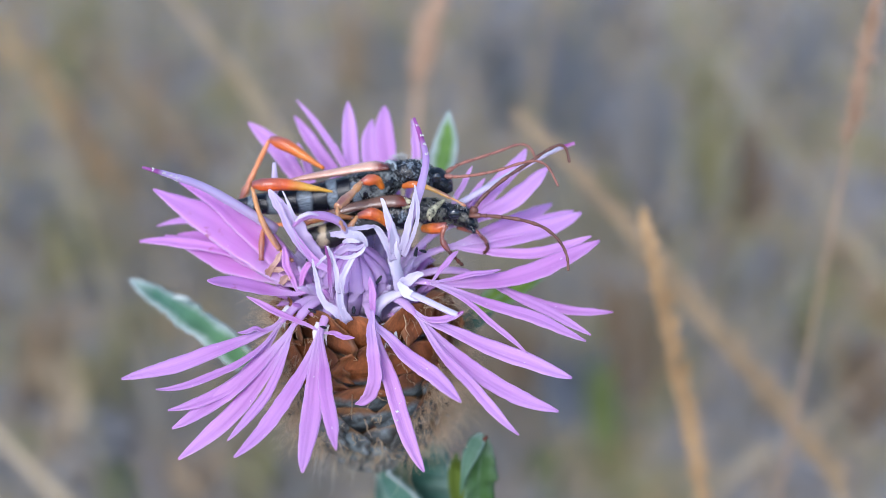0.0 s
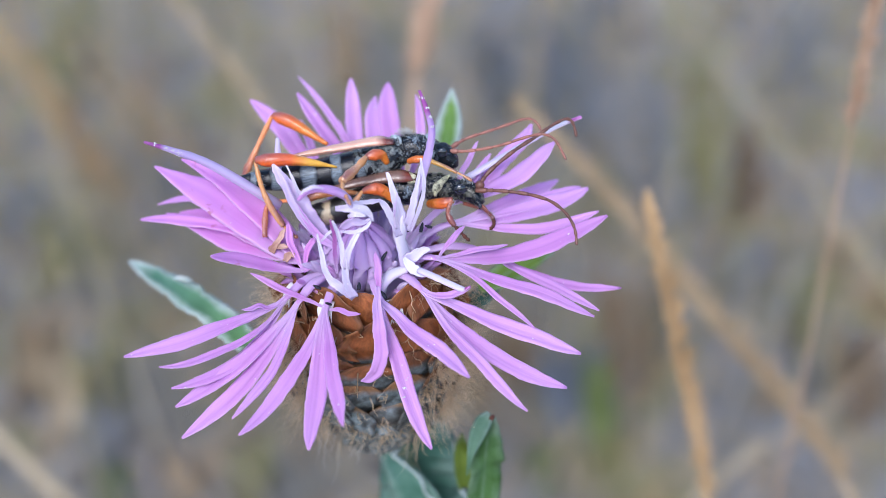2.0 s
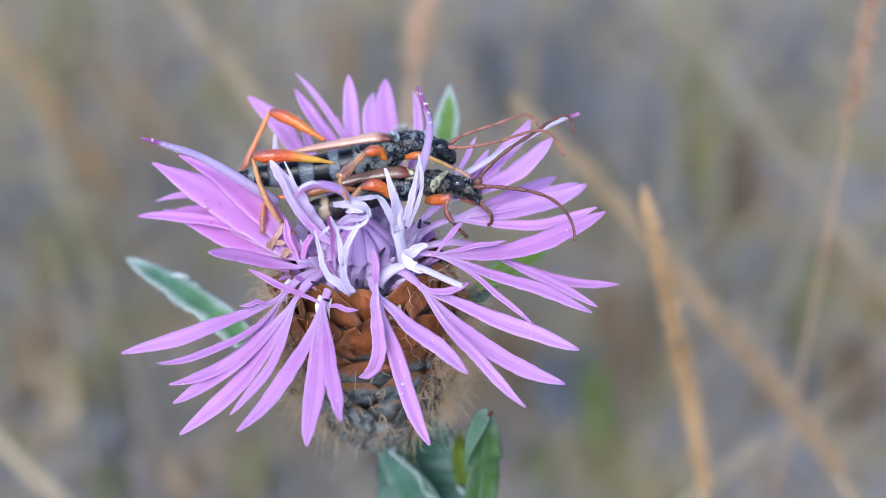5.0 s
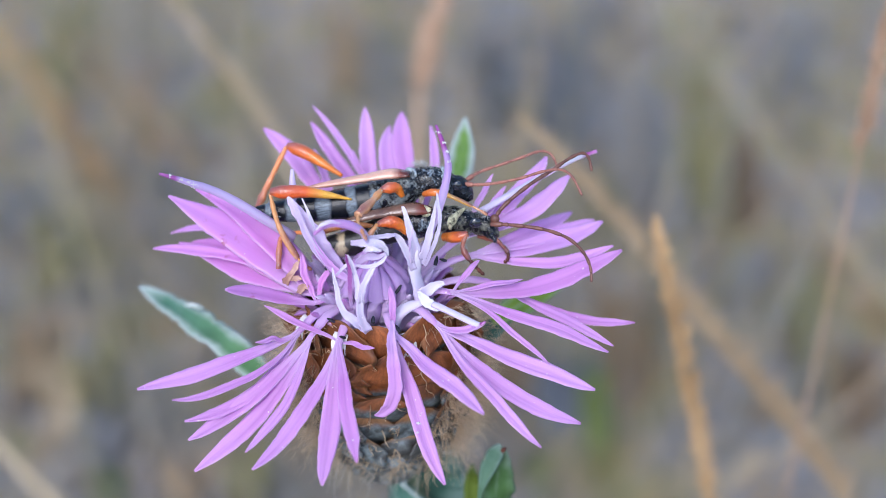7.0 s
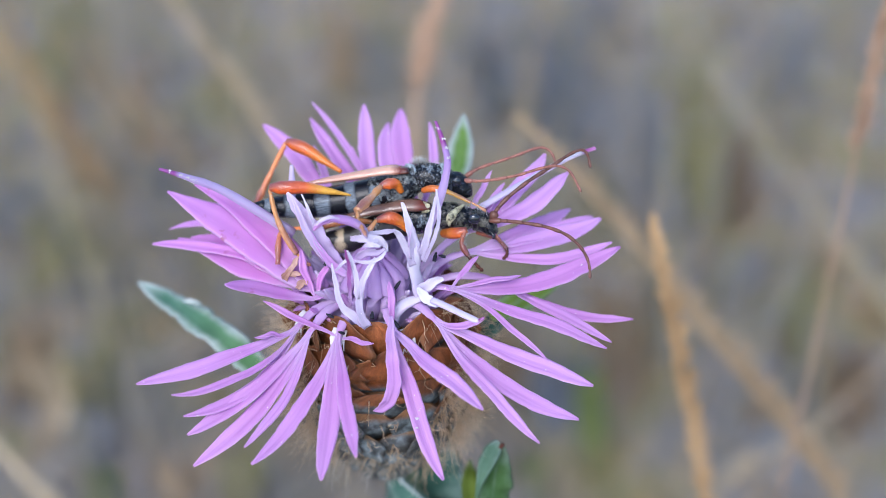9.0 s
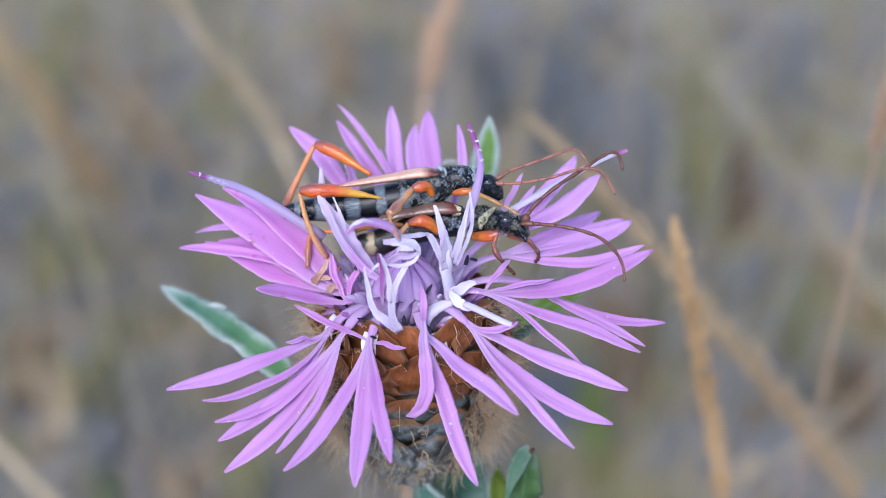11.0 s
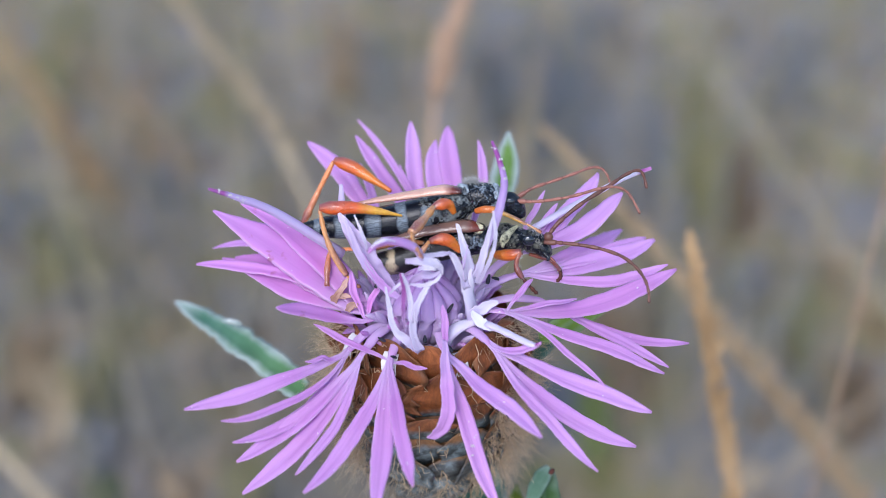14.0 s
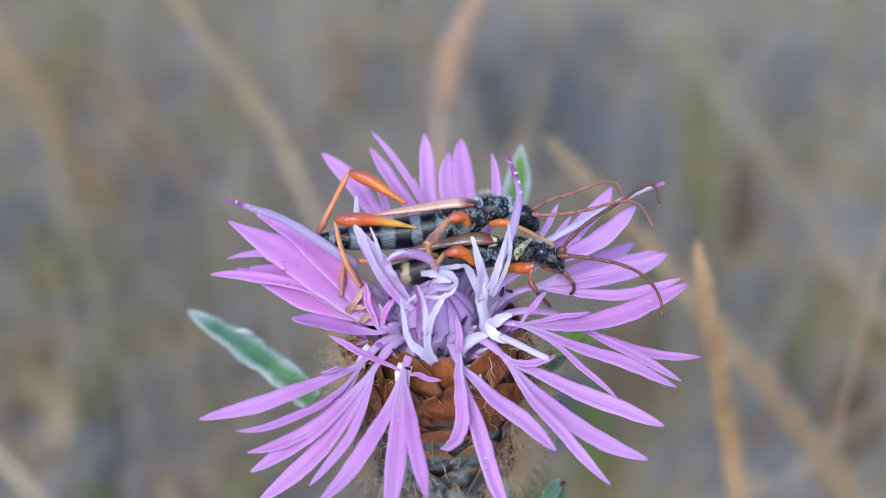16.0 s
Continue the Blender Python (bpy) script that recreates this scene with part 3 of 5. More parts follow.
def bracts():
    axis = [(0.5, 0.3, -1.6), (0.5, 0.2, -2.6), (0.6, 0, -5), (0.8, -0.1, -9), (0.9, -0.1, -12.5), (1.0, -0.1, -15.4)]
    core = part("involucre", sweep(bmesh.new(), axis, [4.2, 5.3, 5.8, 5.8, 4.6, 1.6], sides=28, steps=4, up=(0, 1, 0)), CORE, knapweed,
                "egg-shaped head of overlapping brown and grey-green fringed bracts")
    rng = random.Random(5)
    fringe, felt = bmesh.new(), bmesh.new()
    rings = ((-14.4, 4.1, 13, 0), (-12.7, 5.3, 14, 0), (-10.9, 5.9, 14, 1), (-8.9, 6.1, 13, 2), (-6.7, 6.15, 12, 3), (-4.4, 6.0, 11, 4), (-1.7, 5.6, 12, 4))
    for ring, (h, r, count, tier) in enumerate(rings):
        upper = tier == 4
        for k in range(count):
            az = 360 * (k + 0.5 * (ring % 2)) / count + rng.uniform(-7, 7)
            out = polar(az, 1, 0)
            front = abs((az + 90 + 180) % 360 - 180)
            centre = Vector((0.9 - 0.06 * ring, -0.1 + 0.05 * ring, rng.uniform(-0.35, 0.35) - (1.4 if ring == 6 and front > 62 else 0)))
            flare = rng.uniform(0.1, 0.4) - 0.03 * ring
            a = centre + out * (r - 0.25) + Vector((0, 0, h - 1.5))
            m = centre + out * (r + 0.3 + flare * 0.4) + Vector((0, 0, h + 0.4))
            b = centre + out * (r + 0.1 + flare) + Vector((0, 0, h + (2.3 if upper else 1.7) + rng.uniform(-0.3, 0.4)))
            facing = (out + polar(az + 90, rng.uniform(-0.2, 0.2), 0) + Vector((0, 0, rng.uniform(-0.1, 0.2)))).normalized()
            wide = (6.2 if upper else 4.6) * rng.uniform(0.88, 1.12)
            torn = [w * rng.uniform(0.9, 1.1) for w in (0.6, 0.75, 0.84, 0.92, 0.98, 1.02, 1.05, 1.05, 1.0, 0.92, 0.8, 0.64, 0.42, 0.12)]
            bm = blade(bmesh.new(), spline([a, m, b], 8), [wide * w for w in torn], facing, fold=-0.13 + rng.uniform(-0.08, 0.08), thick=0.05, ripple=0.2, nick=0.08)
            part("bract", crumple(bm, 0.09, 0.8), BRACTS[tier], core)
            side = out.cross(Vector((0, 0, 1)))
            near = front < 38
            # the curling comb on the appendage's margin
            for _ in range((4 if near else 26) if upper else (5 if near and ring > 1 else 64 if ring < 2 else 110)):
                s = rng.uniform(-1, 1)
                p = b + side * s * wide * 0.42 - Vector((0, 0, abs(s) * 1.3 + rng.uniform(0, 0.4)))
                p += out * 0.12
                d = (out * rng.uniform(0.45 if upper else 0.2, 1.1) + side * (s * 0.9 + rng.uniform(-0.7, 0.7)) + Vector((0, 0, rng.uniform(-0.8, 0.6)))).normalized()
                long = rng.uniform(0.5, 1.5) * (1.0 if near else 2.2)
                bend = Vector((rng.uniform(-1, 1), rng.uniform(-1, 1), rng.uniform(-1, 1))) * (0.6 if near else 0.8)
                fine = rng.uniform(0.7, 1.2) if near and ring > 1 else rng.uniform(0.3, 0.65)
                sweep(felt if ring == 0 and rng.random() < 0.7 else fringe, [p, p + d * long * 0.4 + bend * 0.5, p + d * long * 0.8 + bend * 0.4, p + d * long + bend * 1.2], [w * fine for w in (0.04, 0.036, 0.028, 0.01)], sides=4, steps=3)
    tagged(part("fringe", fringe, FIBRE, core, "tan curling fringe of the bracts"), kind="stuff")
    tagged(part("felt", felt, FELT, core, "grey-white wool under the lowest bracts"), kind="stuff")


def leaf(points, width, facing, label="", fold=0.3, material=None, nick=0.05, shape=(0.45, 0.7, 0.9, 1.0, 0.98, 0.86, 0.66, 0.4, 0.1)):
    line = spline(points, 10)
    broad = [width * w for w in spread(shape, 25)]
    return part("leaf", blade(bmesh.new(), line, broad, Vector(facing).normalized(), fold=fold, thick=0.3, ripple=0.4, nick=nick), material or LEAF, knapweed, label)


def wool(points, radii):
    """A felted white margin of a leaf."""
    return part("woolly_margin", crumple(sweep(bmesh.new(), points, radii, sides=8, steps=7, squash=0.6, up=(0, -1, 0), wobble=0.5), 0.05, 2.0), WOOL, knapweed, "felted grey-white margin of a leaf")


def stem():
    line = [(1.0, -0.1, -14.5), (1.9, 1.2, -18.5), (3.4, 2.6, -25), (4.5, 4, -40), (-4, 8, -110), (-6, 14, -250), (-8, 16, -380), (-8, 16, -FLOWER.z / MM - 4)]
    part("stem", sweep(bmesh.new(), line, [1.5, 1.15, 1.15, 1.2, 1.3, 1.5, 1.7, 1.9], sides=12, steps=5, up=(0, 1, 0)), STEM, knapweed)


floret(-131.7, 7.52, -0.25, [(-157, -7, 11.26, -0.16, -0.27, 0.96), (-145, -8, 9.54, -0.77, -1.12, 0.54), (-141, -18, 9.52, -0.96, -0.77, 0.77), (-152, 9, 3.06, -0.13, -0.09, 0.35)])
floret(-124.0, 7.31, -0.27, [(-143, -23, 10.48, -0.64, -0.36, 1.08), (-137, -31, 11.64, -0.48, -0.51, 1.15), (-119, -28, 8.82, -0.36, -0.61, 0.65)])
floret(-108.5, 6.50, -0.38, [(-122, -23, 10.5, -0.49, -0.55, 1.06), (-93, -25, 10.23, -0.32, 0.08, 1.21), (-79, -12, 9.8, -0.11, 0.15, 0.9), (169, 24, 5.74, -0.05, -0.02, 0.43), (-31, 16, 3.1, -0.09, -0.05, 0.35)])
floret(-74.7, 6.24, 0.35, [(-64, -37, 10.79, -0.23, 0.31, 1.07), (-48, -6, 9.24, -0.12, 0, 1.09), (100, 65, 3.42, 0.01, 0.02, 0.47)])
strip([(1.65, -6.30, 1.78), (1.63, -7.60, 1.12), (1.83, -8.80, -0.09), (1.94, -9.60, -1.38), (1.66, -10.00, -2.50), (1.13, -10.20, -3.05), (0.57, -10.40, -3.13)], [0.3, 0.62, 0.9, 1.0, 0.98, 0.8, 0.16], PETAL, "lobe")
floret(-52.7, 7.82, 1.18, [(-14, -15, 11.49, -0.13, 0.1, 1.1), (-18, -28, 11.88, -0.62, 0.53, 1.05), (-40, -30, 10.66, -0.2, 0.21, 0.73), (-18, 21, 3.57, -0.26, 0.06, 0.54)])
floret(-38.2, 7.21, 2.69, [(-27, -23, 8.22, 0.25, -0.26, 0.39), (-9, -17, 11.59, 0.15, -0.09, 0.85), (20, 4.4, 12.97, -0.72, 0.49, 1.22), (13, 7, 5.05, 0.11, 0.03, 0.39), (49, 27, 3.21, 0.16, -0.09, 0.39)])
floret(-12.4, 9.13, 1.76, [(-23, -16, 9.2, -0.03, -0.04, 0.66), (-3, -15, 10.44, -0.6, 0.48, 0.66)])
floret(-2.7, 7.09, 3.02, [(3, 5, 10.19, -0.61, 0.42, 0.77), (22, 4, 10.51, -0.35, 0.4, 1.4), (27, 2, 10.39, 0.02, 0.35, 0.99), (40, -1, 10.13, 0.38, 0.6, 1.09)], PALE_PETAL)
floret(10.3, 6.91, 3.77, [(22, 24, 8.63, -0.45, 0.41, 1.31), (41, 27, 8.55, -0.22, 0.53, 1.16), (41, 39, 4.56, -0.01, 0.12, 0.53), (55, 52, 4.84, 0.02, -0.15, 0.41)], PALE_PETAL)
floret(55.2, 5.60, 2.20, [(83, 46, 7.99, 0.25, 0.58, 0.64), (101, 33, 9.94, 0.6, -0.34, 1.35), (110, 34, 8.77, 0.27, -1.2, 1.13)], PALE_PETAL)
floret(87.9, 5.40, 2.00, [(102, 42, 9.35, 0.36, -0.3, 1.09), (129, 55, 5.91, -0.22, 0.07, 0.43), (128, 34, 10.99, 0.65, 0.24, 0.48), (134, 34, 9.71, 0.23, -0.24, 1.04)], PALE_PETAL)
floret(119.5, 5.28, 2.00, [(135, 28, 10.33, 0.54, 0.3, 1.3), (121, 46, 6.41, 0.06, -0.07, 0.56)], PALE_PETAL)
floret(-153.2, 4.78, 1.11, [(154, 20, 12.73, 0.12, 0.27, 2.6), (149, -0, 13.28, 2.04, 0.65, 0.62), (160, 1, 12.95, 0.84, 0.15, 0.85), (149, -0, 11.17, 0.87, -0.01, 1.7), (154, 2, 11.54, 0.11, -0.22, 1.9), (148, 25, 11.45, 0.88, 0.44, 1.8)], PINK_PETAL)
floret(-136.9, 5.13, 0.84, [(-150, 29, 7.46, -0.13, 0.31, 0.96), (118, 49, 3.78, -0.11, -0.28, 0.48), (61, 52, 3.02, 0.03, -0.08, 0.4)], PINK_PETAL)

# slender florets of the middle, white with magenta ends
slim([(-5.62, -0.09, 4.24), (-10.11, -0.32, 7.67), (-12.6, -0.87, 9.13), (-14.25, -1.32, 9.98)], [0.5, 0.42, 0.36, 0.24, 0.12], ANTHER)
slim([(3.61, -2.90, 4.36), (4.04, -2.80, 6.43), (4.54, -2.60, 8.28), (4.96, -2.10, 9.77), (5.18, -1.40, 11.20), (4.77, -0.50, 12.41), (4.32, 0.50, 13.18)], [0.30, 0.33, 0.36, 0.30, 0.24, 0.18, 0.1], PURPLE_ANTHER)
slim([(7.63, 1.73, 5.57), (12.04, 3.2, 7.78), (14.25, 3.87, 8.8), (15.9, 4.23, 9.34)], [0.3, 0.26, 0.22, 0.2, 0.16], PALE_ANTHER)
slim([(0.03, -5.00, 7.12), (-0.40, -5.00, 8.09), (-1.26, -5.20, 8.74), (-2.34, -5.40, 8.97), (-3.10, -5.60, 8.68), (-3.50, -5.80, 8.32)], [0.26, 0.36, 0.40, 0.36, 0.28, 0.2, 0.12], ARCHED_ANTHER)
strip([(-1.78, -5.90, 9.27), (-2.39, -5.90, 9.43), (-2.93, -6.00, 9.26), (-3.30, -6.10, 8.92)], [0.12, 0.24, 0.21, 0.09])
slim([(3.59, -3.90, 1.70), (3.34, -3.70, 2.77), (3.09, -3.50, 3.82), (3.07, -3.30, 4.87), (3.22, -3.20, 5.60)], [0.62, 0.56, 0.5, 0.45, 0.16], WHITE, "disc_floret", "white spent floret with spread lobes", squash=0.5)
strip([(3.16, -3.50, 4.77), (2.98, -3.30, 6.04), (2.58, -2.80, 7.31), (2.17, -2.30, 8.47)], [0.84, 0.81, 0.59, 0.42, 0.18])
strip([(3.01, -3.70, 4.20), (2.54, -3.60, 5.53), (2.11, -3.60, 6.50), (1.62, -3.70, 7.15)], [0.48, 0.54, 0.51, 0.48, 0.18])
strip([(1.78, -3.90, 7.19), (1.04, -4.20, 7.24), (0.16, -4.60, 7.39), (-0.57, -4.90, 7.35)], [0.17, 0.34, 0.30, 0.26, 0.09])
strip([(3.47, -3.40, 4.48), (3.90, -3.30, 6.16), (4.21, -3.10, 7.78), (4.48, -2.90, 9.36)], [0.53, 0.56, 0.46, 0.32, 0.11])
strip([(3.74, -3.50, 4.32), (4.36, -3.50, 6.22), (4.71, -3.40, 7.76), (4.60, -3.20, 9.20), (4.43, -3.00, 9.96)], [0.18, 0.27, 0.27, 0.24, 0.12])
strip([(2.70, -3.90, 5.89), (2.80, -3.80, 6.84), (2.90, -3.50, 7.55)], [0.09, 0.15, 0.06], LILAC)
strip([(3.20, -4.20, 2.16), (3.97, -4.30, 2.89), (4.62, -4.30, 3.39), (5.12, -4.30, 3.60)], [0.65, 0.84, 0.71, 0.54, 0.30])
# strip shaped as the bright highlight on the white spent floret
strip([(3.36, -4.60, 3.00), (3.76, -4.80, 2.48), (4.39, -5.00, 2.07), (5.17, -5.10, 1.88)], [0.30, 0.59, 0.78, 0.59, 0.18], HIGHLIGHT_WHITE)
slim([(1.74, -4.60, -0.31), (1.89, -4.60, 0.80), (2.59, -4.50, 1.54), (3.60, -4.30, 1.86)], [0.6, 0.62, 0.6, 0.5, 0.3], WHITE, squash=0.6)
slim([(4.38, -5.00, 2.27), (5.55, -5.80, 2.24), (6.58, -6.50, 2.18), (7.45, -7.10, 2.20), (7.88, -7.30, 2.61)], [0.28, 0.27, 0.26, 0.27, 0.2, 0.08], PALE_ANTHER)
strip([(-0.04, -6.40, 0.78), (-0.79, -6.40, 1.64), (-1.48, -6.30, 2.18), (-1.92, -6.20, 3.05), (-2.14, -5.90, 4.24), (-2.39, -5.60, 5.55)], [0.42, 0.59, 0.65, 0.45, 0.39, 0.30, 0.12])
strip([(-0.03, -6.50, 0.96), (-0.48, -6.40, 2.28), (-0.62, -6.20, 3.80), (-0.88, -5.80, 5.37), (-1.37, -5.40, 6.54)], [0.65, 0.59, 0.48, 0.48, 0.39, 0.27, 0.12])
strip([(-1.08, -6.40, 2.75), (-1.20, -6.30, 4.33), (-1.19, -6.10, 5.57), (-1.44, -5.90, 6.88)], [0.15, 0.30, 0.33, 0.27, 0.12], STYLE)
strip([(-0.47, -6.30, 3.17), (-0.30, -6.20, 4.51), (0.14, -5.90, 5.37), (0.57, -5.50, 6.02)], [0.42, 0.42, 0.42, 0.39, 0.24])
strip([(-2.14, -5.60, 5.00), (-1.61, -5.50, 5.59), (-1.02, -5.30, 5.93)], [0.15, 0.21, 0.18])
strip([(-1.14, -5.20, 7.36), (-0.39, -5.30, 7.40), (0.46, -5.20, 7.36), (1.08, -5.00, 6.88), (1.26, -4.90, 6.17)], [0.30, 0.48, 0.59, 0.54, 0.42, 0.15])
strip([(-0.79, -5.30, 5.75), (-0.10, -5.40, 6.39), (0.63, -5.20, 6.27), (1.15, -5.00, 6.47)], [0.42, 0.59, 0.54, 0.36, 0.18], LILAC)
strip([(-0.85, -5.60, 5.78), (0.09, -5.70, 5.83), (0.80, -5.60, 6.05), (1.24, -5.30, 6.45)], [0.15, 0.27, 0.30, 0.27, 0.15])
strip([(-0.31, -5.60, 6.98), (0.30, -5.70, 7.25), (0.88, -5.60, 7.01)], [0.18, 0.36, 0.30, 0.12])
slim([(-3.71, -1.37, 3.95), (-5.53, 0.68, 6.13), (-5.76, 1.81, 7.31), (-5.86, 2.72, 8.16)], [0.35, 0.3, 0.26, 0.12], LILAC)
strip([(-1.78, -2.70, 2.62), (-2.76, -2.50, 4.00), (-3.88, -2.10, 5.87), (-5.01, -1.60, 7.38), (-5.74, -1.10, 8.24)], [0.79, 1.09, 1.16, 1.03, 0.73, 0.21], LILAC)
strip([(-2.73, -3.10, 3.50), (-3.99, -2.80, 5.48), (-4.77, -2.40, 7.32), (-5.26, -2.00, 8.60)], [0.30, 0.50, 0.50, 0.38, 0.12], LILAC)
strip([(-3.70, -2.80, 6.40), (-4.11, -2.60, 7.72), (-4.62, -2.20, 8.81)], [0.15, 0.24, 0.21, 0.09])
strip([(-1.42, -3.20, 2.77), (-2.38, -3.10, 3.50), (-3.39, -2.90, 4.77), (-4.05, -2.60, 6.09)], [0.43, 0.61, 0.55, 0.36, 0.12], PALE_PETAL)

# closed florets of the dome
rng = random.Random(11)
part("receptacle", ball(bmesh.new(), (0.2, 0.0, -1.1), (4.2, 4.2, 1.25), rough=0.3), TUBE, knapweed, "pale floor of the flower head")
for ring, count, low, mid, high, top in ((0, 12, 1.7, 2.15, 0.75, 4.1), (1, 6, 0.8, 1.0, 0.3, 4.6)):
    for k in range(count):
        az = 360 * (k + 0.5 * ring) / count + rng.uniform(-5, 5)
        heart = Vector((0.1, -2.2, 0))
        foot, waist, tip = heart + polar(az, low, -0.4), heart + polar(az + 6, mid, 2.0), heart + polar(az + 16, high, top + rng.uniform(-0.3, 0.3))
        slim([foot, waist, tip], [0.40, 0.50, 0.56, 0.58, 0.52, 0.38, 0.10], BUD, "bud", squash=0.8)
for k in range(46):
    az = 360 * k / 46 + rng.uniform(-5, 5)
    out = rng.uniform(0.0, 1.5)
    foot, tip = polar(az, 3.3, -0.4), polar(az + rng.uniform(-9, 9), 4.1 + out, 2.0 - 0.5 * out + rng.uniform(-0.4, 0.9))
    slim([foot, foot.lerp(tip, 0.5) + polar(az, 0.1, 0.35), tip], [0.26, 0.30, 0.33, 0.24, 0.05], rng.choice((LILAC, LILAC, TUBE)), "bud", squash=0.8)
for k in range(22):
    az = -90 + rng.choice((-1, 1)) * rng.uniform(24, 120)
    foot, tip = polar(az, 4.3, -1.1), polar(az + rng.uniform(-7, 7), rng.uniform(5.6, 6.5), rng.uniform(-0.3, 1.3))
    slim([foot, foot.lerp(tip, 0.5) + polar(az, 0.15, 0.3), tip], [0.24, 0.28, 0.30, 0.22, 0.05], rng.choice((PALE_PETAL, LILAC, TUBE)), "bud", squash=0.8)
for points in ([(-6.05, -2.4, 1.64), (-5.69, -2.07, 2.44), (-5.09, -1.69, 3.31)], [(-6.32, -2.13, 1.73), (-5.57, -2.22, 2.21), (-4.91, -2.41, 2.27)], [(-5.14, -2.86, 1.3), (-4.74, -2.72, 1.81), (-4.32, -2.88, 1.74)]):
    ribbon(points, 0.5, WITHERED)
# dark withered stigmas between the florets
for x, y, z in [(3.6, -2.61, 3.8), (1.75, -3.73, 2.14), (-3.22, -2.6, 3.23), (0.28, -5.79, 1.12), (-2.38, -5.55, 0.96), (2.15, -5.93, 0.49), (5.25, -1.71, 3.6), (4.46, -2.11, 3.47), (-1.64, -6.37, 0.24)]:
    q = Vector((x, y, z))
    turn = polar(rng.uniform(0, 360), 0.25, rng.uniform(0.05, 0.35))
    slim([q, q + turn, q + turn * 2], [0.12, 0.15, 0.06], STIGMA, "stigma", "dark withered stigma")
# white bristles between bracts and florets
bristles = bmesh.new()
for az0, wide in ((-110, 9), (-64, 9), (-142, 6)):
    for k in range(14):
        az = az0 + wide * (k / 13 - 0.5)
        foot = polar(az, 5.7, -0.2)
        sweep(bristles, [foot, foot + polar(az, 0.6, -0.5), foot + polar(az + rng.uniform(-20, 20), 0.9, -1.3 + rng.uniform(-0.2, 0.2))], [0.09, 0.08, 0.03], sides=5, steps=2)
tagged(part("bristles", bristles, PAPPUS, knapweed, "short white bristles under the florets"), kind="stuff")
pollen = bmesh.new()
for spots, count, wide in (([(4.52, 0.00, 12.94), (4.88, -0.80, 12.58), (5.04, -1.20, 12.12), (5.21, -1.70, 11.64)], 30, 0.12), ([(-12.93, -1.03, 9.35), (-12.21, -0.96, 9.01), (-12.03, -0.95, 8.88), (-12.48, -1.04, 9.19), (-13.62, -1.18, 9.74)], 60, 0.2),
                           ([(3.63, -11.48, -2.81), (3.56, -11.87, -3.21), (3.69, -11.03, -2.46)], 12, 0.14)):
    for _ in range(count):
        q = Vector(rng.choice(spots)) + Vector([rng.gauss(0, wide * 0.5) for _ in range(3)])
        bmesh.ops.create_icosphere(pollen, subdivisions=1, radius=rng.uniform(0.03, 0.065) * MM, matrix=Matrix.Translation(q * MM))
tagged(part("pollen", pollen, PAPPUS, knapweed, "white grains of pollen"), kind="stuff")
bracts()
stem()
leaf([(-9.12, 1.0, -9.51), (-11.08, 3.0, -9.05), (-13.45, 5.0, -8.71), (-15.7, 7.0, -8.72), (-18.19, 9.0, -8.62), (-20.62, 11.0, -8.7)], 2.55, (0.25, -0.6, 0.75), "grey-green leaf with a woolly toothed margin", nick=0.16, fold=0.2, shape=(0.8, 0.95, 1.0, 0.92, 0.98, 0.8, 0.72, 0.5, 0.1))
wool([(-15.9, 7.0, -7.5), (-15.2, 7.0, -7.5), (-14.4, 7.0, -7.85)], [0.1, 0.26, 0.28, 0.08])
leaf([(5.76, 12.11, 0.49), (6.28, 13.95, 1.82), (6.62, 15.81, 3.18), (6.74, 17.75, 4.64)], 2.35, (-0.1, -0.9, 0.35), material=EDGED_LEAF)
leaf([(8.9, 1.2, -3.9), (10.6, 2.2, -3.4), (12.6, 3.4, -2.95), (14.77, 4.45, -2.64)], 2.0, (0.2, -0.7, 0.7), material=GREEN_LEAF)
leaf([(6.2, 0.4, -7.0), (7.6, 1.2, -6.2), (9.2, 2.0, -5.2), (10.8, 2.6, -4.4)], 1.9, (0.2, -0.8, 0.55), "dark teal leaf behind the flower head", material=TEAL_LEAF)
# under the flower head
leaf([(6.99, 3.0, -38.61), (5.59, 2.0, -32.04), (4.69, 2.0, -27.67), (4.29, 1.5, -22.99), (4.19, 1.0, -19.85), (4.1, 0.5, -17.2)], 6.6, (0.1, -0.95, 0.3), "broad grey-green leaf under the flower head", fold=0.15, material=TEAL_LEAF, nick=0.03, shape=(0.8, 1.1, 1.3, 1.25, 1.1, 1.0, 0.97, 0.93, 0.8))
leaf([(7.53, 0.00, -35.03), (6.08, -0.50, -29.97), (4.53, -1.00, -25.19), (3.08, -0.70, -22.27), (1.94, -0.20, -20.48), (1.11, 0.00, -18.80)], 5.0, (-0.15, -0.95, 0.3), "paler grey-green leaf clasping the stem", fold=0.15, material=FELTED_LEAF, nick=0.06, shape=(0.8, 1.0, 1.0, 0.86, 0.72, 0.52, 0.36, 0.26, 0.1))
wool([(2.12, -1.0, -19.24), (3.01, -1.2, -20.19), (3.85, -1.2, -21.09), (4.61, -1.4, -21.93), (4.86, -1.5, -23.16), (5.39, -1.5, -23.97), (6.54, -1.6, -24.66), (8.2, -1.6, -25.88)], [0.2, 0.09, 0.11, 0.13, 0.1, 0.13, 0.14, 0.14])
wool([(7.15, 0.6, -19.2), (7.41, 0.5, -21.39), (7.65, 0.4, -23.39), (7.91, 0.2, -24.55), (8.47, 0.1, -25.4), (9.61, 0.0, -26.12), (11.24, -0.2, -27.57)], [0.05, 0.09, 0.10, 0.13, 0.15, 0.15, 0.15])
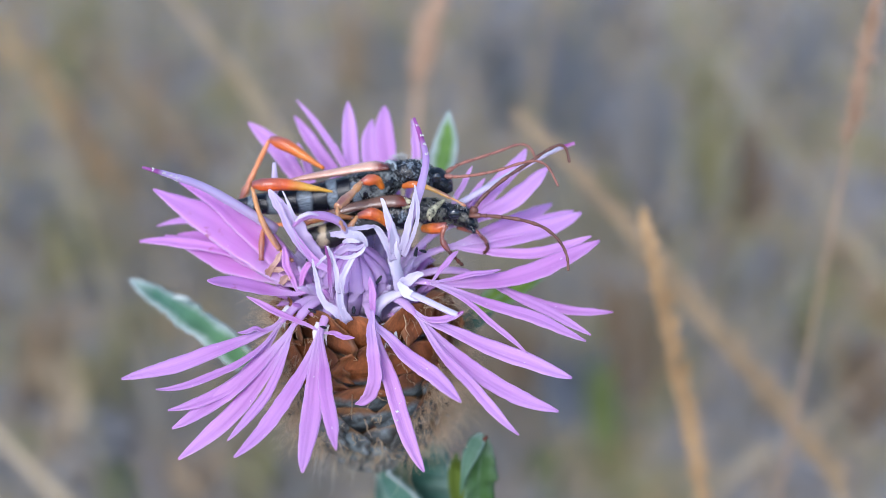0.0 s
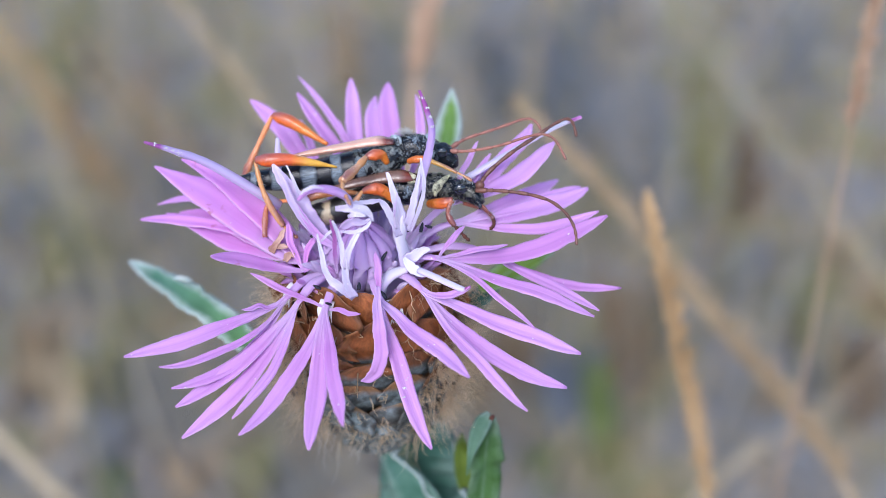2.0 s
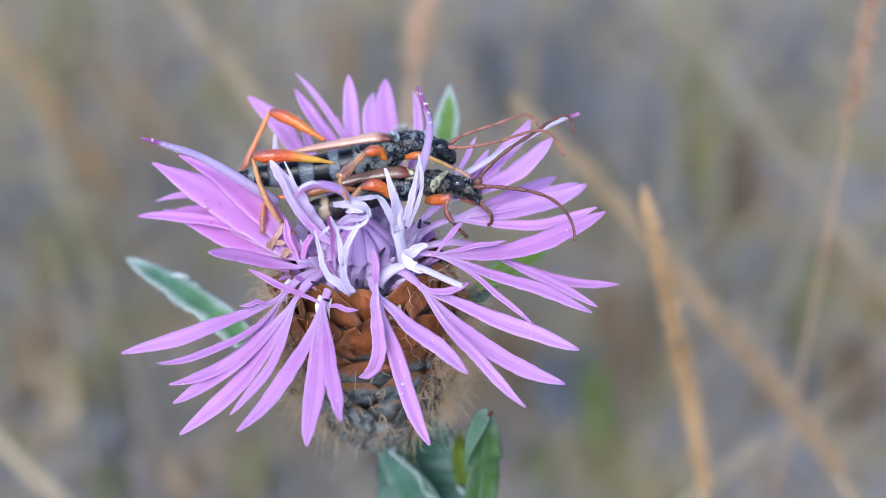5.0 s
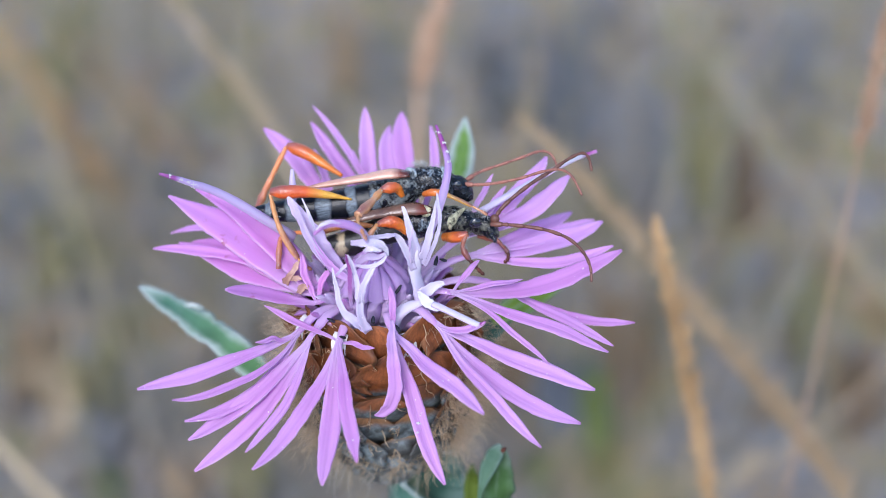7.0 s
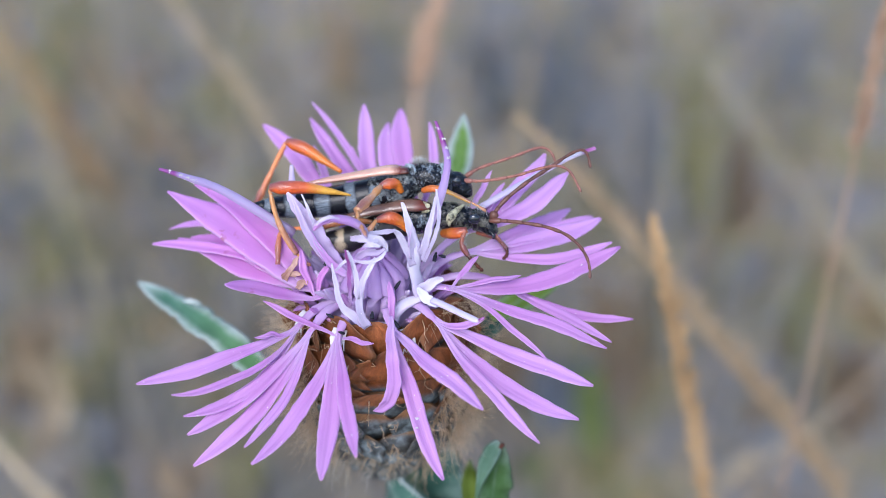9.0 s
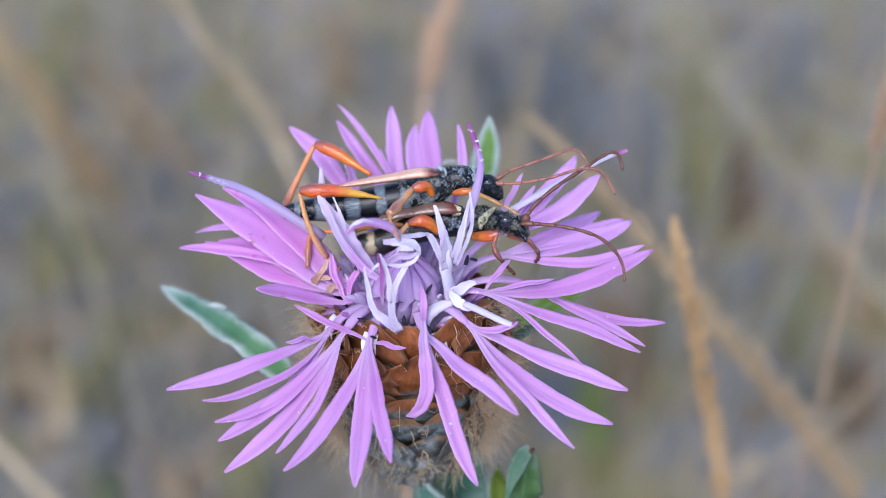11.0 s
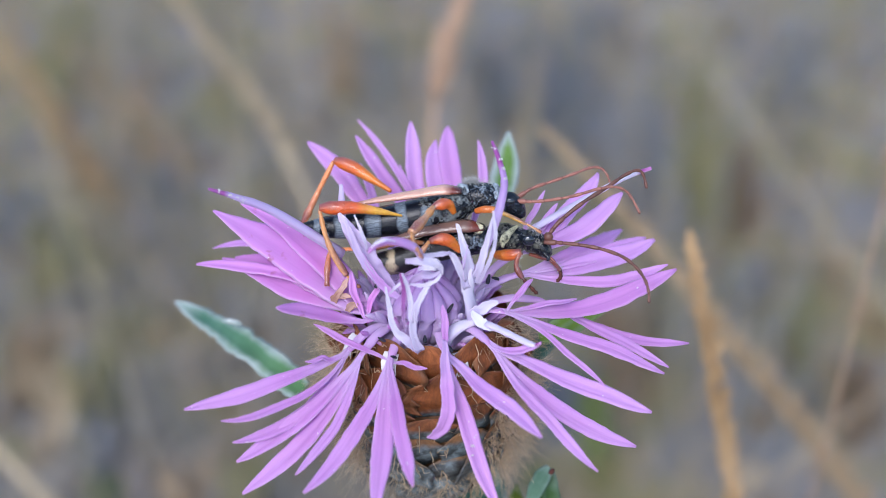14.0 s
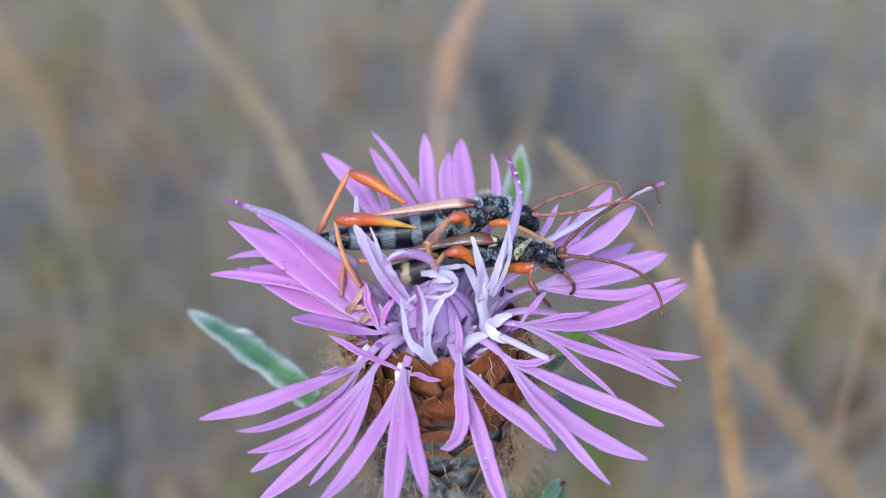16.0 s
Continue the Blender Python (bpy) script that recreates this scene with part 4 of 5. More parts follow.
wool([(0.9, 0.1, -19.3), (1.95, 0.0, -18.9), (2.79, 0.0, -19.2), (2.22, -0.4, -20.0)], [0.08, 0.14, 0.2, 0.08])
leaf([(9.34, -6.0, -23.07), (9.41, -6.0, -19.8), (9.54, -5.5, -17.8), (9.62, -5.0, -15.83), (9.73, -4.6, -13.8), (9.98, -4.2, -11.93)], 2.85, (0.3, -0.92, 0.2), "folded green leaf with a dark tip", fold=0.3, material=DARK_LEAF, nick=0.0, shape=(0.7, 0.8, 0.92, 1.0, 1.0, 0.97, 0.84, 0.6, 0.16))
leaf([(8.15, -6.0, -16.6), (8.4, -6.0, -14.26), (8.78, -5.7, -12.77), (9.25, -5.2, -11.78), (9.8, -4.7, -11.25)], 1.35, (-0.3, -0.92, 0.2), "grey-green underside of the folded leaf", fold=0.1, material=GREY_LEAF, nick=0.08, shape=(0.08, 0.3, 0.6, 0.9, 1.0, 0.9, 0.5))
leaf([(8.17, -2.5, -21.55), (7.98, -2.5, -19.27), (7.86, -2.0, -17.86), (7.78, -2.0, -16.0)], 1.5, (0.1, -0.95, 0.2), "small olive-green leaf", material=OLIVE_LEAF, shape=(0.7, 0.9, 1.0, 1.0, 0.9, 0.6, 0.2))
part("leaf_tip", sweep(bmesh.new(), [(9.72, -5.0, -11.75), (9.93, -5.0, -11.4), (10.1, -5.0, -11.15)], [0.06, 0.14, 0.17, 0.07], sides=9, wobble=0.5), TARSUS, knapweed, "withered dark leaf tip")


# ---------------------------------------------------------------- the beetles
def leg(beetle, femur, radii, tibia, tarsus, thigh, shin, label="", stout=1.0):
    """A leg: the femur carries tibia and tarsus."""
    thick = max(radii)
    top = part("leg", sweep(bmesh.new(), femur, radii, sides=12, steps=6), thigh, beetle, label)
    part("tibia", sweep(bmesh.new(), tibia, [r * stout for r in (0.13, 0.17, 0.18, 0.2, 0.24, 0.2)], sides=10, steps=9, wobble=0.3), shin, top)
    rng, down, path = random.Random(str(tibia[0])), bmesh.new(), spline(tibia, 12)
    for _ in range(90):
        p = rng.choice(path)
        d = Vector((rng.gauss(0, 1), rng.gauss(0, 1), rng.gauss(0, 1))).normalized()
        sweep(down, [p, p + d * 0.25, p + d * 0.42 + Vector((0, 0, -0.06))], [0.009, 0.008, 0.004], sides=3, steps=1)
    tagged(part("hairs", down, HAIR, top), kind="stuff")
    if tarsus:
        # lobed joints, narrow where they meet
        bm = sweep(bmesh.new(), tarsus, [0.08] + [0.10, 0.15, 0.15, 0.09] * 4 + [0.05], sides=8, steps=8)
        part("tarsus", bm, TARSUS if shin is RED_SHIN else shin, top)
    return top


def antenna(beetle, points, thick, club=1.0, material=ANTENNA):
    """Eleven joints, thicker at each end; its origin lies at its root."""
    root = Vector(points[0])
    line = spline([Vector(p) - root for p in points], 12)
    total = len(line) - 1
    cuts = [round(total * f) for f in (0, 0.08, 0.13, 0.24, 0.36, 0.48, 0.59, 0.70, 0.80, 0.90, 1.0)]
    ob = None
    for a, b in zip(cuts, cuts[1:]):
        bm = sweep(bmesh.new(), [line[a], line[(a + b) // 2], line[b]], [thick * w * (1 - 0.35 * a / total) for w in ((0.9, 1.1 * club, 1.3 * club, 1.25 * club, 0.9) if a == 0 else (0.74, 0.8, 0.86, 0.98, 0.78))], sides=8, steps=4)
        if ob is None:
            ob = part("antenna", bm, material, beetle, "jointed red-brown antenna")
            ob.location = root * MM
        else:
            part("joint", bm, material, ob)
    return ob


def hairs(beetle, centre, size, count, long, seed, name="hairs", upward=0.2):
    rng = random.Random(seed)
    bm = bmesh.new()
    c = Vector(centre)
    for _ in range(count):
        d = Vector((rng.gauss(0, 1), rng.gauss(0, 1), rng.gauss(0, 1) + upward)).normalized()
        p = c + Vector((d.x * size[0], d.y * size[1], d.z * size[2]))
        lay = (d + Vector((rng.uniform(-0.9, 0.4), rng.uniform(-0.5, 0.5), rng.uniform(-0.3, 0.5)))).normalized()
        sweep(bm, [p, p + lay * long * 0.5, p + lay * long * rng.uniform(0.7, 1.2) - Vector((0.1, 0, 0))], [0.010, 0.009, 0.004], sides=3, steps=1)
    return tagged(part(name, bm, HAIR, beetle, "short pale hairs"), kind="stuff")


def upper_beetle():
    beetle = thing("beetle", FLOWER + Vector((-0.48, 1.9, 6.45)) * MM, "slender black beetle with coppery wing cases, orange legs, on another beetle", "beetle", "beetles on the flower")
    part("abdomen", sweep(bmesh.new(), [(-7.85, -1.28, -0.45), (-6.59, -0.95, -0.72), (-4.41, -0.63, -0.68), (-2.01, -0.29, -0.45), (-0, -0.05, -0.07), (1.61, 0.12, 0.2)],
                          [0.25, 0.75, 1.0, 1.15, 1.2, 1.2], sides=24, steps=6, squash=0.95), ABDOMEN, beetle, "black abdomen ringed with grey hairs")
    part("thorax", sweep(bmesh.new(), [(-0.73, -0.01, -0.02), (0.4, 0.04, 0.07), (1.81, 0.16, 0.27), (3.01, 0.42, 0.66), (3.81, 0.56, 0.88)], [0.8, 1.15, 1.25, 1.1, 0.7], sides=24, steps=5, wobble=0.08), SIDE_DOWN, beetle)
    part("pronotum", sweep(bmesh.new(), [(3, 0.65, 1), (3.69, 0.7, 1.08), (4.62, 0.68, 1.07), (5.43, 0.64, 1.02), (6.04, 0.53, 0.87)], [0.7, 0.98, 1.08, 0.95, 0.7], sides=24, steps=5, wobble=0.1), FUZZ, beetle, "black pronotum with pale hairs")
    head = part("head", sweep(bmesh.new(), [(5.75, 0.53, 0.86), (6.36, 0.48, 0.81), (6.94, 0.21, 0.42), (7.27, -0.13, -0.07)], [0.6, 0.85, 0.7, 0.35], sides=20, steps=5), BLACK, beetle)
    part("eye", ball(bmesh.new(), *[(6.38, -0.36, 1.28)], (0.36, 0.18, 0.44)), EYE, head)
    part("eye", ball(bmesh.new(), *[(6.54, 1.47, 0.4)], (0.42, 0.25, 0.5)), EYE, head)
    for d in (0.0938, 0.0958):
        part("elytron", sweep(bmesh.new(), [Vector(p) + Vector((0, (d - 0.0938) * 750, (0.0938 - d) * 480)) for p in ((3.01, 0.05, 1.97), (1.62, 0.07, 1.97), (-0.37, -0.12, 1.66), (-2.36, -0.31, 1.35), (-4.54, -0.55, 0.97))], [0.35, 0.56, 0.46, 0.38, 0.3, 0.1], sides=14, steps=6, squash=0.55), ELYTRON, beetle, "narrow coppery wing case")
    hairs(beetle, *[(4.62, 0.68, 1.07)], (1.05, 1.05, 1.05), 30, 0.3, 1, upward=0.8)
    hairs(beetle, *[(3.41, 0.65, 1.01)], (0.85, 0.9, 1.05), 60, 0.35, 7, upward=1.2)
    hairs(beetle, *[(3.92, 0.91, 1.38)], (0.9, 0.5, 0.75), 110, 0.55, 21, upward=3.0)
    hairs(beetle, *[(4.9, 0.68, 1.07)], (0.9, 1.0, 1.1), 40, 0.3, 8, upward=1.2)
    for line, radii in (([(5.24, 0.93, 2.06), (5.53, 0.31, 1.92), (5.5, -0.2, 1.49)], [0.12, 0.3, 0.34, 0.15]), ([(2.64, 0.57, 1.79), (3.08, 0.51, 2.02), (3.49, 0.06, 1.83)], [0.1, 0.28, 0.3, 0.12])):
        part("hair_patch", sweep(bmesh.new(), line, radii, sides=12, steps=6, squash=0.55, up=(0, -1, 0), wobble=0.8), GREY_DOWN, beetle, "patch of grey-white hairs")
    hairs(beetle, *[(1.69, 0.16, 0.27)], (1.5, 1.25, 1.2), 60, 0.3, 2, upward=-0.3)
    leg(beetle, [(-1.05, -1.04, 0.47), (-2.31, -1.13, 0.78), (-4.26, -1.28, 1.15), (-5.63, -1.36, 1.16), (-6.7, -1.36, 1.14)], [0.07, 0.15, 0.29, 0.43, 0.49, 0.47, 0.26],
        [(-6.7, -1.43, 1.04), (-6.28, -2.29, -0.37), (-5.7, -2.79, -1.69), (-4.76, -3.33, -3.08)], [(-4.76, -3.33, -3.08), (-4.25, -3.48, -3.59), (-3.78, -3.52, -3.95)], ORANGE_LEG, SHIN, "hind leg, club-shaped orange femur", stout=1.05)
    leg(beetle, [(-1.94, 1.78, 0.71), (-3.23, 2.66, 1.06), (-4.52, 3.4, 1.5), (-5.38, 3.76, 1.7), (-6.1, 3.98, 1.85)], [0.14, 0.26, 0.42, 0.5, 0.46, 0.24],
        [(-6.14, 3.93, 1.78), (-6.96, 3.21, 0.26), (-7.74, 2.41, -1.22), (-8.26, 1.75, -2.2)], [(-8.26, 1.75, -2.2), (-8.54, 1.35, -2.79), (-8.86, 1.18, -3.03)], CLUB_LEG, RED_ORANGE, "hind leg, club-shaped orange femur", stout=1.2)
    leg(beetle, [(2.53, -1.03, 0.84), (2.14, -1.09, 1.52), (1.6, -1.39, 1.69), (1.06, -1.63, 1.64)], [0.2, 0.36, 0.42, 0.2],
        [(1.07, -1.8, 1.7), (0.52, -3.26, 1.72), (-0.32, -5.1, 1.79)], [(-0.32, -5.1, 1.79), (-0.16, -6.49, 1.93), (0.16, -7.36, 1.9), (0.45, -7.92, 1.7)], CLUB_LEG, SHIN, "middle leg, orange", stout=1.5)
    leg(beetle, [(4.04, -0.88, 0.93), (4.6, -1.26, 1.32), (5.23, -1.35, 1.35), (5.94, -1.56, 1.21), (6.74, -1.9, 1.03), (7.45, -2.17, 0.8)], [0.2, 0.27, 0.24, 0.15, 0.15, 0.11],
        [(7.41, -2.15, 0.83), (7.93, -2.31, 0.62), (8.49, -2.41, 0.32)], None, YELLOW_LEG, SHIN, "fore leg, yellow-orange", stout=0.5)
    near = antenna(beetle, [(6.91, 0.2, 1.18), (8.02, -0.19, 1.4), (9.19, -0.48, 1.75), (10.73, -0.82, 2.36), (12.25, -1, 3.06), (13.35, -1.43, 3.52), (14.15, -2.21, 3.47), (14.78, -3.54, 2.77)], 0.15, material=RED_ANTENNA)
    far = antenna(beetle, [(7.01, 1.09, 0.93), (8.05, 1.46, 1.49), (9.48, 1.97, 1.79), (10.91, 2.4, 2.14), (12.14, 2.82, 2.45), (12.88, 2.89, 2.43), (13.38, 2.64, 2.07), (13.64, 2.25, 1.5)], 0.15, material=RED_ANTENNA)
    return beetle, near, far


def lower_beetle():
    beetle = thing("beetle", FLOWER + Vector((3.19, 0.81, 4.93)) * MM, "slender black beetle with brown wing cases and cream hair patches", "beetle", "beetles on the flower")
    part("abdomen", sweep(bmesh.new(), [(-7.19, -1.17, -1.05), (-6.19, -1.25, -1.16), (-4.8, -0.9, -1.08), (-2.81, -0.33, -0.53), (-0.8, -0.05, -0.08)], [0.35, 0.8, 0.95, 1.0, 1.0], sides=24, steps=6), CREAMY, beetle, "black abdomen with cream spots")
    part("thorax", sweep(bmesh.new(), [(-2.41, -0.17, -0.29), (-1.01, -0, -0.02), (0.6, 0.14, 0.22), (1.41, 0.19, 0.3)], [0.8, 1.1, 1.15, 0.7], sides=24, steps=5, wobble=0.08), FUZZ, beetle)
    part("pronotum", sweep(bmesh.new(), [(1.13, 0.24, 0.36), (1.81, 0.24, 0.38), (2.66, 0.18, 0.3), (3.43, 0.13, 0.25), (4.04, 0.11, 0.23)], [0.65, 0.98, 1.05, 0.95, 0.65], sides=24, steps=5, wobble=0.1), OLIVE_DOWN, beetle, "black pronotum with cream hair patches")
    for line, radii in (([(3.3, -0.2, 1.61), (2.94, -0.51, 1.46), (2.55, -0.88, 1.22), (2.28, -1.13, 0.85), (2.3, -1.23, 0.4)], [0.08, 0.2, 0.28, 0.32, 0.24, 0.08]),
                        ([(0.23, 0, 1.54), (0.51, -0.4, 1.42), (0.8, -0.65, 1.21)], [0.2, 0.42, 0.5, 0.2])):
        part("hair_patch", sweep(bmesh.new(), line, radii, sides=12, steps=6, squash=0.5, up=(0, -1, 0), wobble=0.3), CREAM, beetle, "patch of cream hairs")
    hairs(beetle, *[(2.61, -0.34, 0.77)], (0.45, 0.25, 0.7), 50, 0.2, 14)
    hairs(beetle, *[(3.93, -0.02, 0.8)], (0.7, 0.6, 0.55), 24, 0.18, 15, upward=1.0)
    head = part("head", sweep(bmesh.new(), [(3.63, 0.11, 0.22), (4.24, 0.09, 0.2), (4.93, -0.21, 0.08), (5.37, -0.63, -0.21), (5.66, -0.79, -0.44)], [0.6, 0.85, 0.75, 0.5, 0.25], sides=20, steps=5), OLIVE_DOWN, beetle)
    part("eye", ball(bmesh.new(), *[(4.02, -1.22, 1.05)], (0.44, 0.22, 0.40)), EYE, head)
    part("eye", ball(bmesh.new(), *[(4.58, 0.57, 0.14)], (0.42, 0.25, 0.5)), EYE, head)
    part("palp", sweep(bmesh.new(), [(5.35, -1.2, -0.12), (5.78, -1.52, -0.28), (6.03, -1.68, -0.5)], [0.12, 0.11, 0.06], sides=6), RED_SHIN, head)
    part("mandible", sweep(bmesh.new(), [(5.14, -1.25, 0.1), (5.45, -1.58, -0.06), (5.38, -1.71, -0.25)], [0.2, 0.16, 0.06], sides=7), BLACK, head)
    for d in (0.0938, 0.0956):
        part("elytron", sweep(bmesh.new(), [Vector(p) + Vector((0, (d - 0.0938) * 750, (0.0938 - d) * 480)) for p in ((0.99, -0.3, 1.42), (-0.41, -0.24, 1.49), (-2, -0.36, 1.29), (-3.98, -0.59, 0.91), (-6.36, -1.06, 0.2))], [0.35, 0.66, 0.6, 0.5, 0.4, 0.12], sides=14, steps=6, squash=0.6), DARK_ELYTRON, beetle, "narrow brown wing case")
    hairs(beetle, *[(2.58, 0.18, 0.29)], (1.0, 1.0, 1.0), 30, 0.18, 4)
    hairs(beetle, *[(-0.8, -0, -0.02)], (1.6, 1.1, 1.05), 70, 0.3, 5, upward=-0.3)
    leg(beetle, [(-0.68, -1.67, 0.32), (-1.31, -1.6, 1.02), (-1.94, -1.64, 1.27), (-2.8, -1.81, 1.17)], [0.2, 0.42, 0.46, 0.2],
        [(-2.8, -1.81, 1.17), (-3.1, -2.12, 0.85), (-3.56, -2.48, 0.32)], None, CLUB_LEG, SHIN, "middle leg, orange")
    leg(beetle, [(-3.16, -1.07, 0.53), (-4.53, -1.33, 0.76), (-5.9, -1.57, 0.69), (-7, -1.84, 0.28)], [0.15, 0.26, 0.32, 0.22],
        [(-7.02, -1.7, 0.18), (-8.63, -0.65, -0.47), (-9.63, -0.79, -0.69), (-9.8, -1.58, -1.23), (-9.79, -2.54, -2.31)], None, BROWN_LEG, RED_ORANGE, "hind leg, brown with an orange tibia", stout=0.85)
    leg(beetle, [(1.87, -1.36, -0.1), (2.42, -1.86, 0.25), (3, -2.05, 0.44), (3.51, -2.08, 0.71)], [0.3, 0.40, 0.40, 0.24],
        [(3.43, -2.18, 0.72), (3.2, -2.47, 0.3), (3.22, -2.71, -0.2), (3.63, -3.04, -0.83)], [(3.63, -3.04, -0.83), (4.03, -3.19, -1.2), (4.44, -3.43, -1.54), (4.72, -3.5, -1.78)], CLUB_LEG, RED_SHIN, "fore leg, orange with dark red tibia")
    leg(beetle, [(4.28, -0.07, -0.81), (5.1, -0.06, -1.09), (5.72, -0.08, -1.26)], [0.14, 0.15, 0.1],
        [(5.72, -0.08, -1.26), (6.21, -0.45, -1.48), (6.48, -0.97, -1.61)], [(6.48, -0.97, -1.61), (6.48, -1.34, -1.85), (6.19, -1.67, -2.02)], RED_SHIN, RED_SHIN, "fore leg, dark red", stout=0.7)
    near = antenna(beetle, [(5.11, -1.04, 0.87), (6.35, -1.42, 1.1), (7.51, -1.85, 1.27), (8.84, -2.34, 1.35), (10.14, -3.18, 1.38), (11.05, -4.09, 1.14), (11.59, -4.92, 0.7), (11.81, -5.5, 0.18), (11.85, -5.98, -0.37)], 0.165)
    up = antenna(beetle, [(5.26, -1, 0.94), (5.72, -0.52, 1.64), (6.55, 0.05, 2.33), (7.93, 0.82, 3.16), (9.32, 1.47, 3.82), (10.54, 2.18, 4.41), (11.55, 2.58, 4.71), (12.06, 2.53, 4.34), (12.3, 2.08, 3.54)], 0.18, 1.45)
    return beetle, near, up


def cream_spotted():
    n = Nodes("cream_spotted", rough=0.35, spec=0.5)
    u, v = n.uv()
    spot = n.ramp(n.math("ADD", v, n.math("MULTIPLY", n.math("SUBTRACT", n.noise(700, 4), 0.5), 0.3)),
                  (0.30, (0, 0, 0)), (0.34, (1, 1, 1)), (0.43, (1, 1, 1)), (0.47, (0, 0, 0)))
    n.colour(n.mix(spot, (0.014, 0.013, 0.014), (0.46, 0.37, 0.24)))
    n.bump(n.noise(2600, 4), 0.6, 0.0001)
    return n.mat


CREAMY = cream_spotted()
upper, upper_near, upper_far = upper_beetle()
lower, lower_near, lower_up = lower_beetle()

# ---------------------------------------------------------------- behind the flower
ground()
meadow("meadow_litter", 42000, 0.14, 3.2, 0.05, 0.005, (0.6, 2.6), "flattened withered grass and litter")
meadow("meadow_grass", 4200, 0.40, 3.0, 0.22, 0.0045, (0.05, 0.5), "withered and green meadow grass, thin")
meadow("meadow_stems", 1100, 0.36, 1.5, 0.40, 0.0030, (0.2, 1.0), "tall withered meadow stems, loosely scattered", STEMS)
meadow("middle_grass", 7000, 1.9, 5.0, 0.24, 0.012, (0.1, 0.7), "withered meadow grass in loose clumps")
meadow("far_grass", 16000, 2.9, 14.0, 0.4, 0.03, (0.1, 0.8), "withered meadow in the distance")
stalk([(28.2, 35.93, -17.29), (29.37, 34.77, -22.03), (31.47, 34.03, -29.21), (34.44, 34.33, -39.48), (37.56, 34.62, -49.75), (41.4, 33.68, -64.88)], 1.0, EAR, "dry tan grass stalk with a narrow ear", ear=1.6, ear_from=0.95)
stalk([(17.76, 89.91, -34.17), (32.47, 81.33, -46.4), (44.99, 72.99, -58.33), (56.61, 65.38, -69.2), (68.25, 57.28, -80.79)], 1.3, TAN, "pale dry grass stalk with a loose panicle, leaning across", ear=2.6, ear_from=1.0)
stalk([(8.41, 141.14, -28.91), (5.4, 136.31, -35.99), (2.13, 130.27, -44.83), (0.89, 123.64, -54.5), (0.47, 112.19, -71.16)], 1.5, ROSY, "tan dry grass stalk with a loose panicle", ear=3.4, ear_from=0.62)
stalk([(52.45, 48.0, 8.52), (52.47, 48.0, 1.93), (53.18, 49.0, -4.85), (54.0, 50.0, -13.76), (54.5, 50.0, -25.38), (54.98, 50.0, -37.47), (56.06, 51.0, -51.13)], 0.42, ROSY, "rosy-brown dry grass stalk with a narrow ear", ear=1.35, ear_from=0.55)
stalk([(111.39, 170.00, -172.86), (101.39, 165.00, -176.87), (91.49, 160.00, -180.77), (81.13, 155.00, -186.12)], 1.5, PALE, "pale dry stalk leaning low over the litter")
stalk([(145.00, 190.00, -152.91), (134.10, 185.00, -161.42), (124.55, 180.00, -168.89), (115.72, 175.00, -175.92)], 0.9, TAN, "tan dry stalk leaning low over the litter")
stalk([(-114.11, 151.23, -154.45), (-103.77, 145.54, -162.56), (-91.96, 139.04, -171.82), (-77.26, 132.55, -181.01)], 4.2, PALE, "pale dry stalk near the soil")
stalk([(-73.93, 232.9, -65.74), (-60.53, 222.55, -80.57), (-47.95, 213.93, -92.9), (-36.88, 204.43, -106.52)], 2.6, PALE, "pale dry grass stalk with a loose panicle, leaning", ear=2.8, ear_from=1.0)
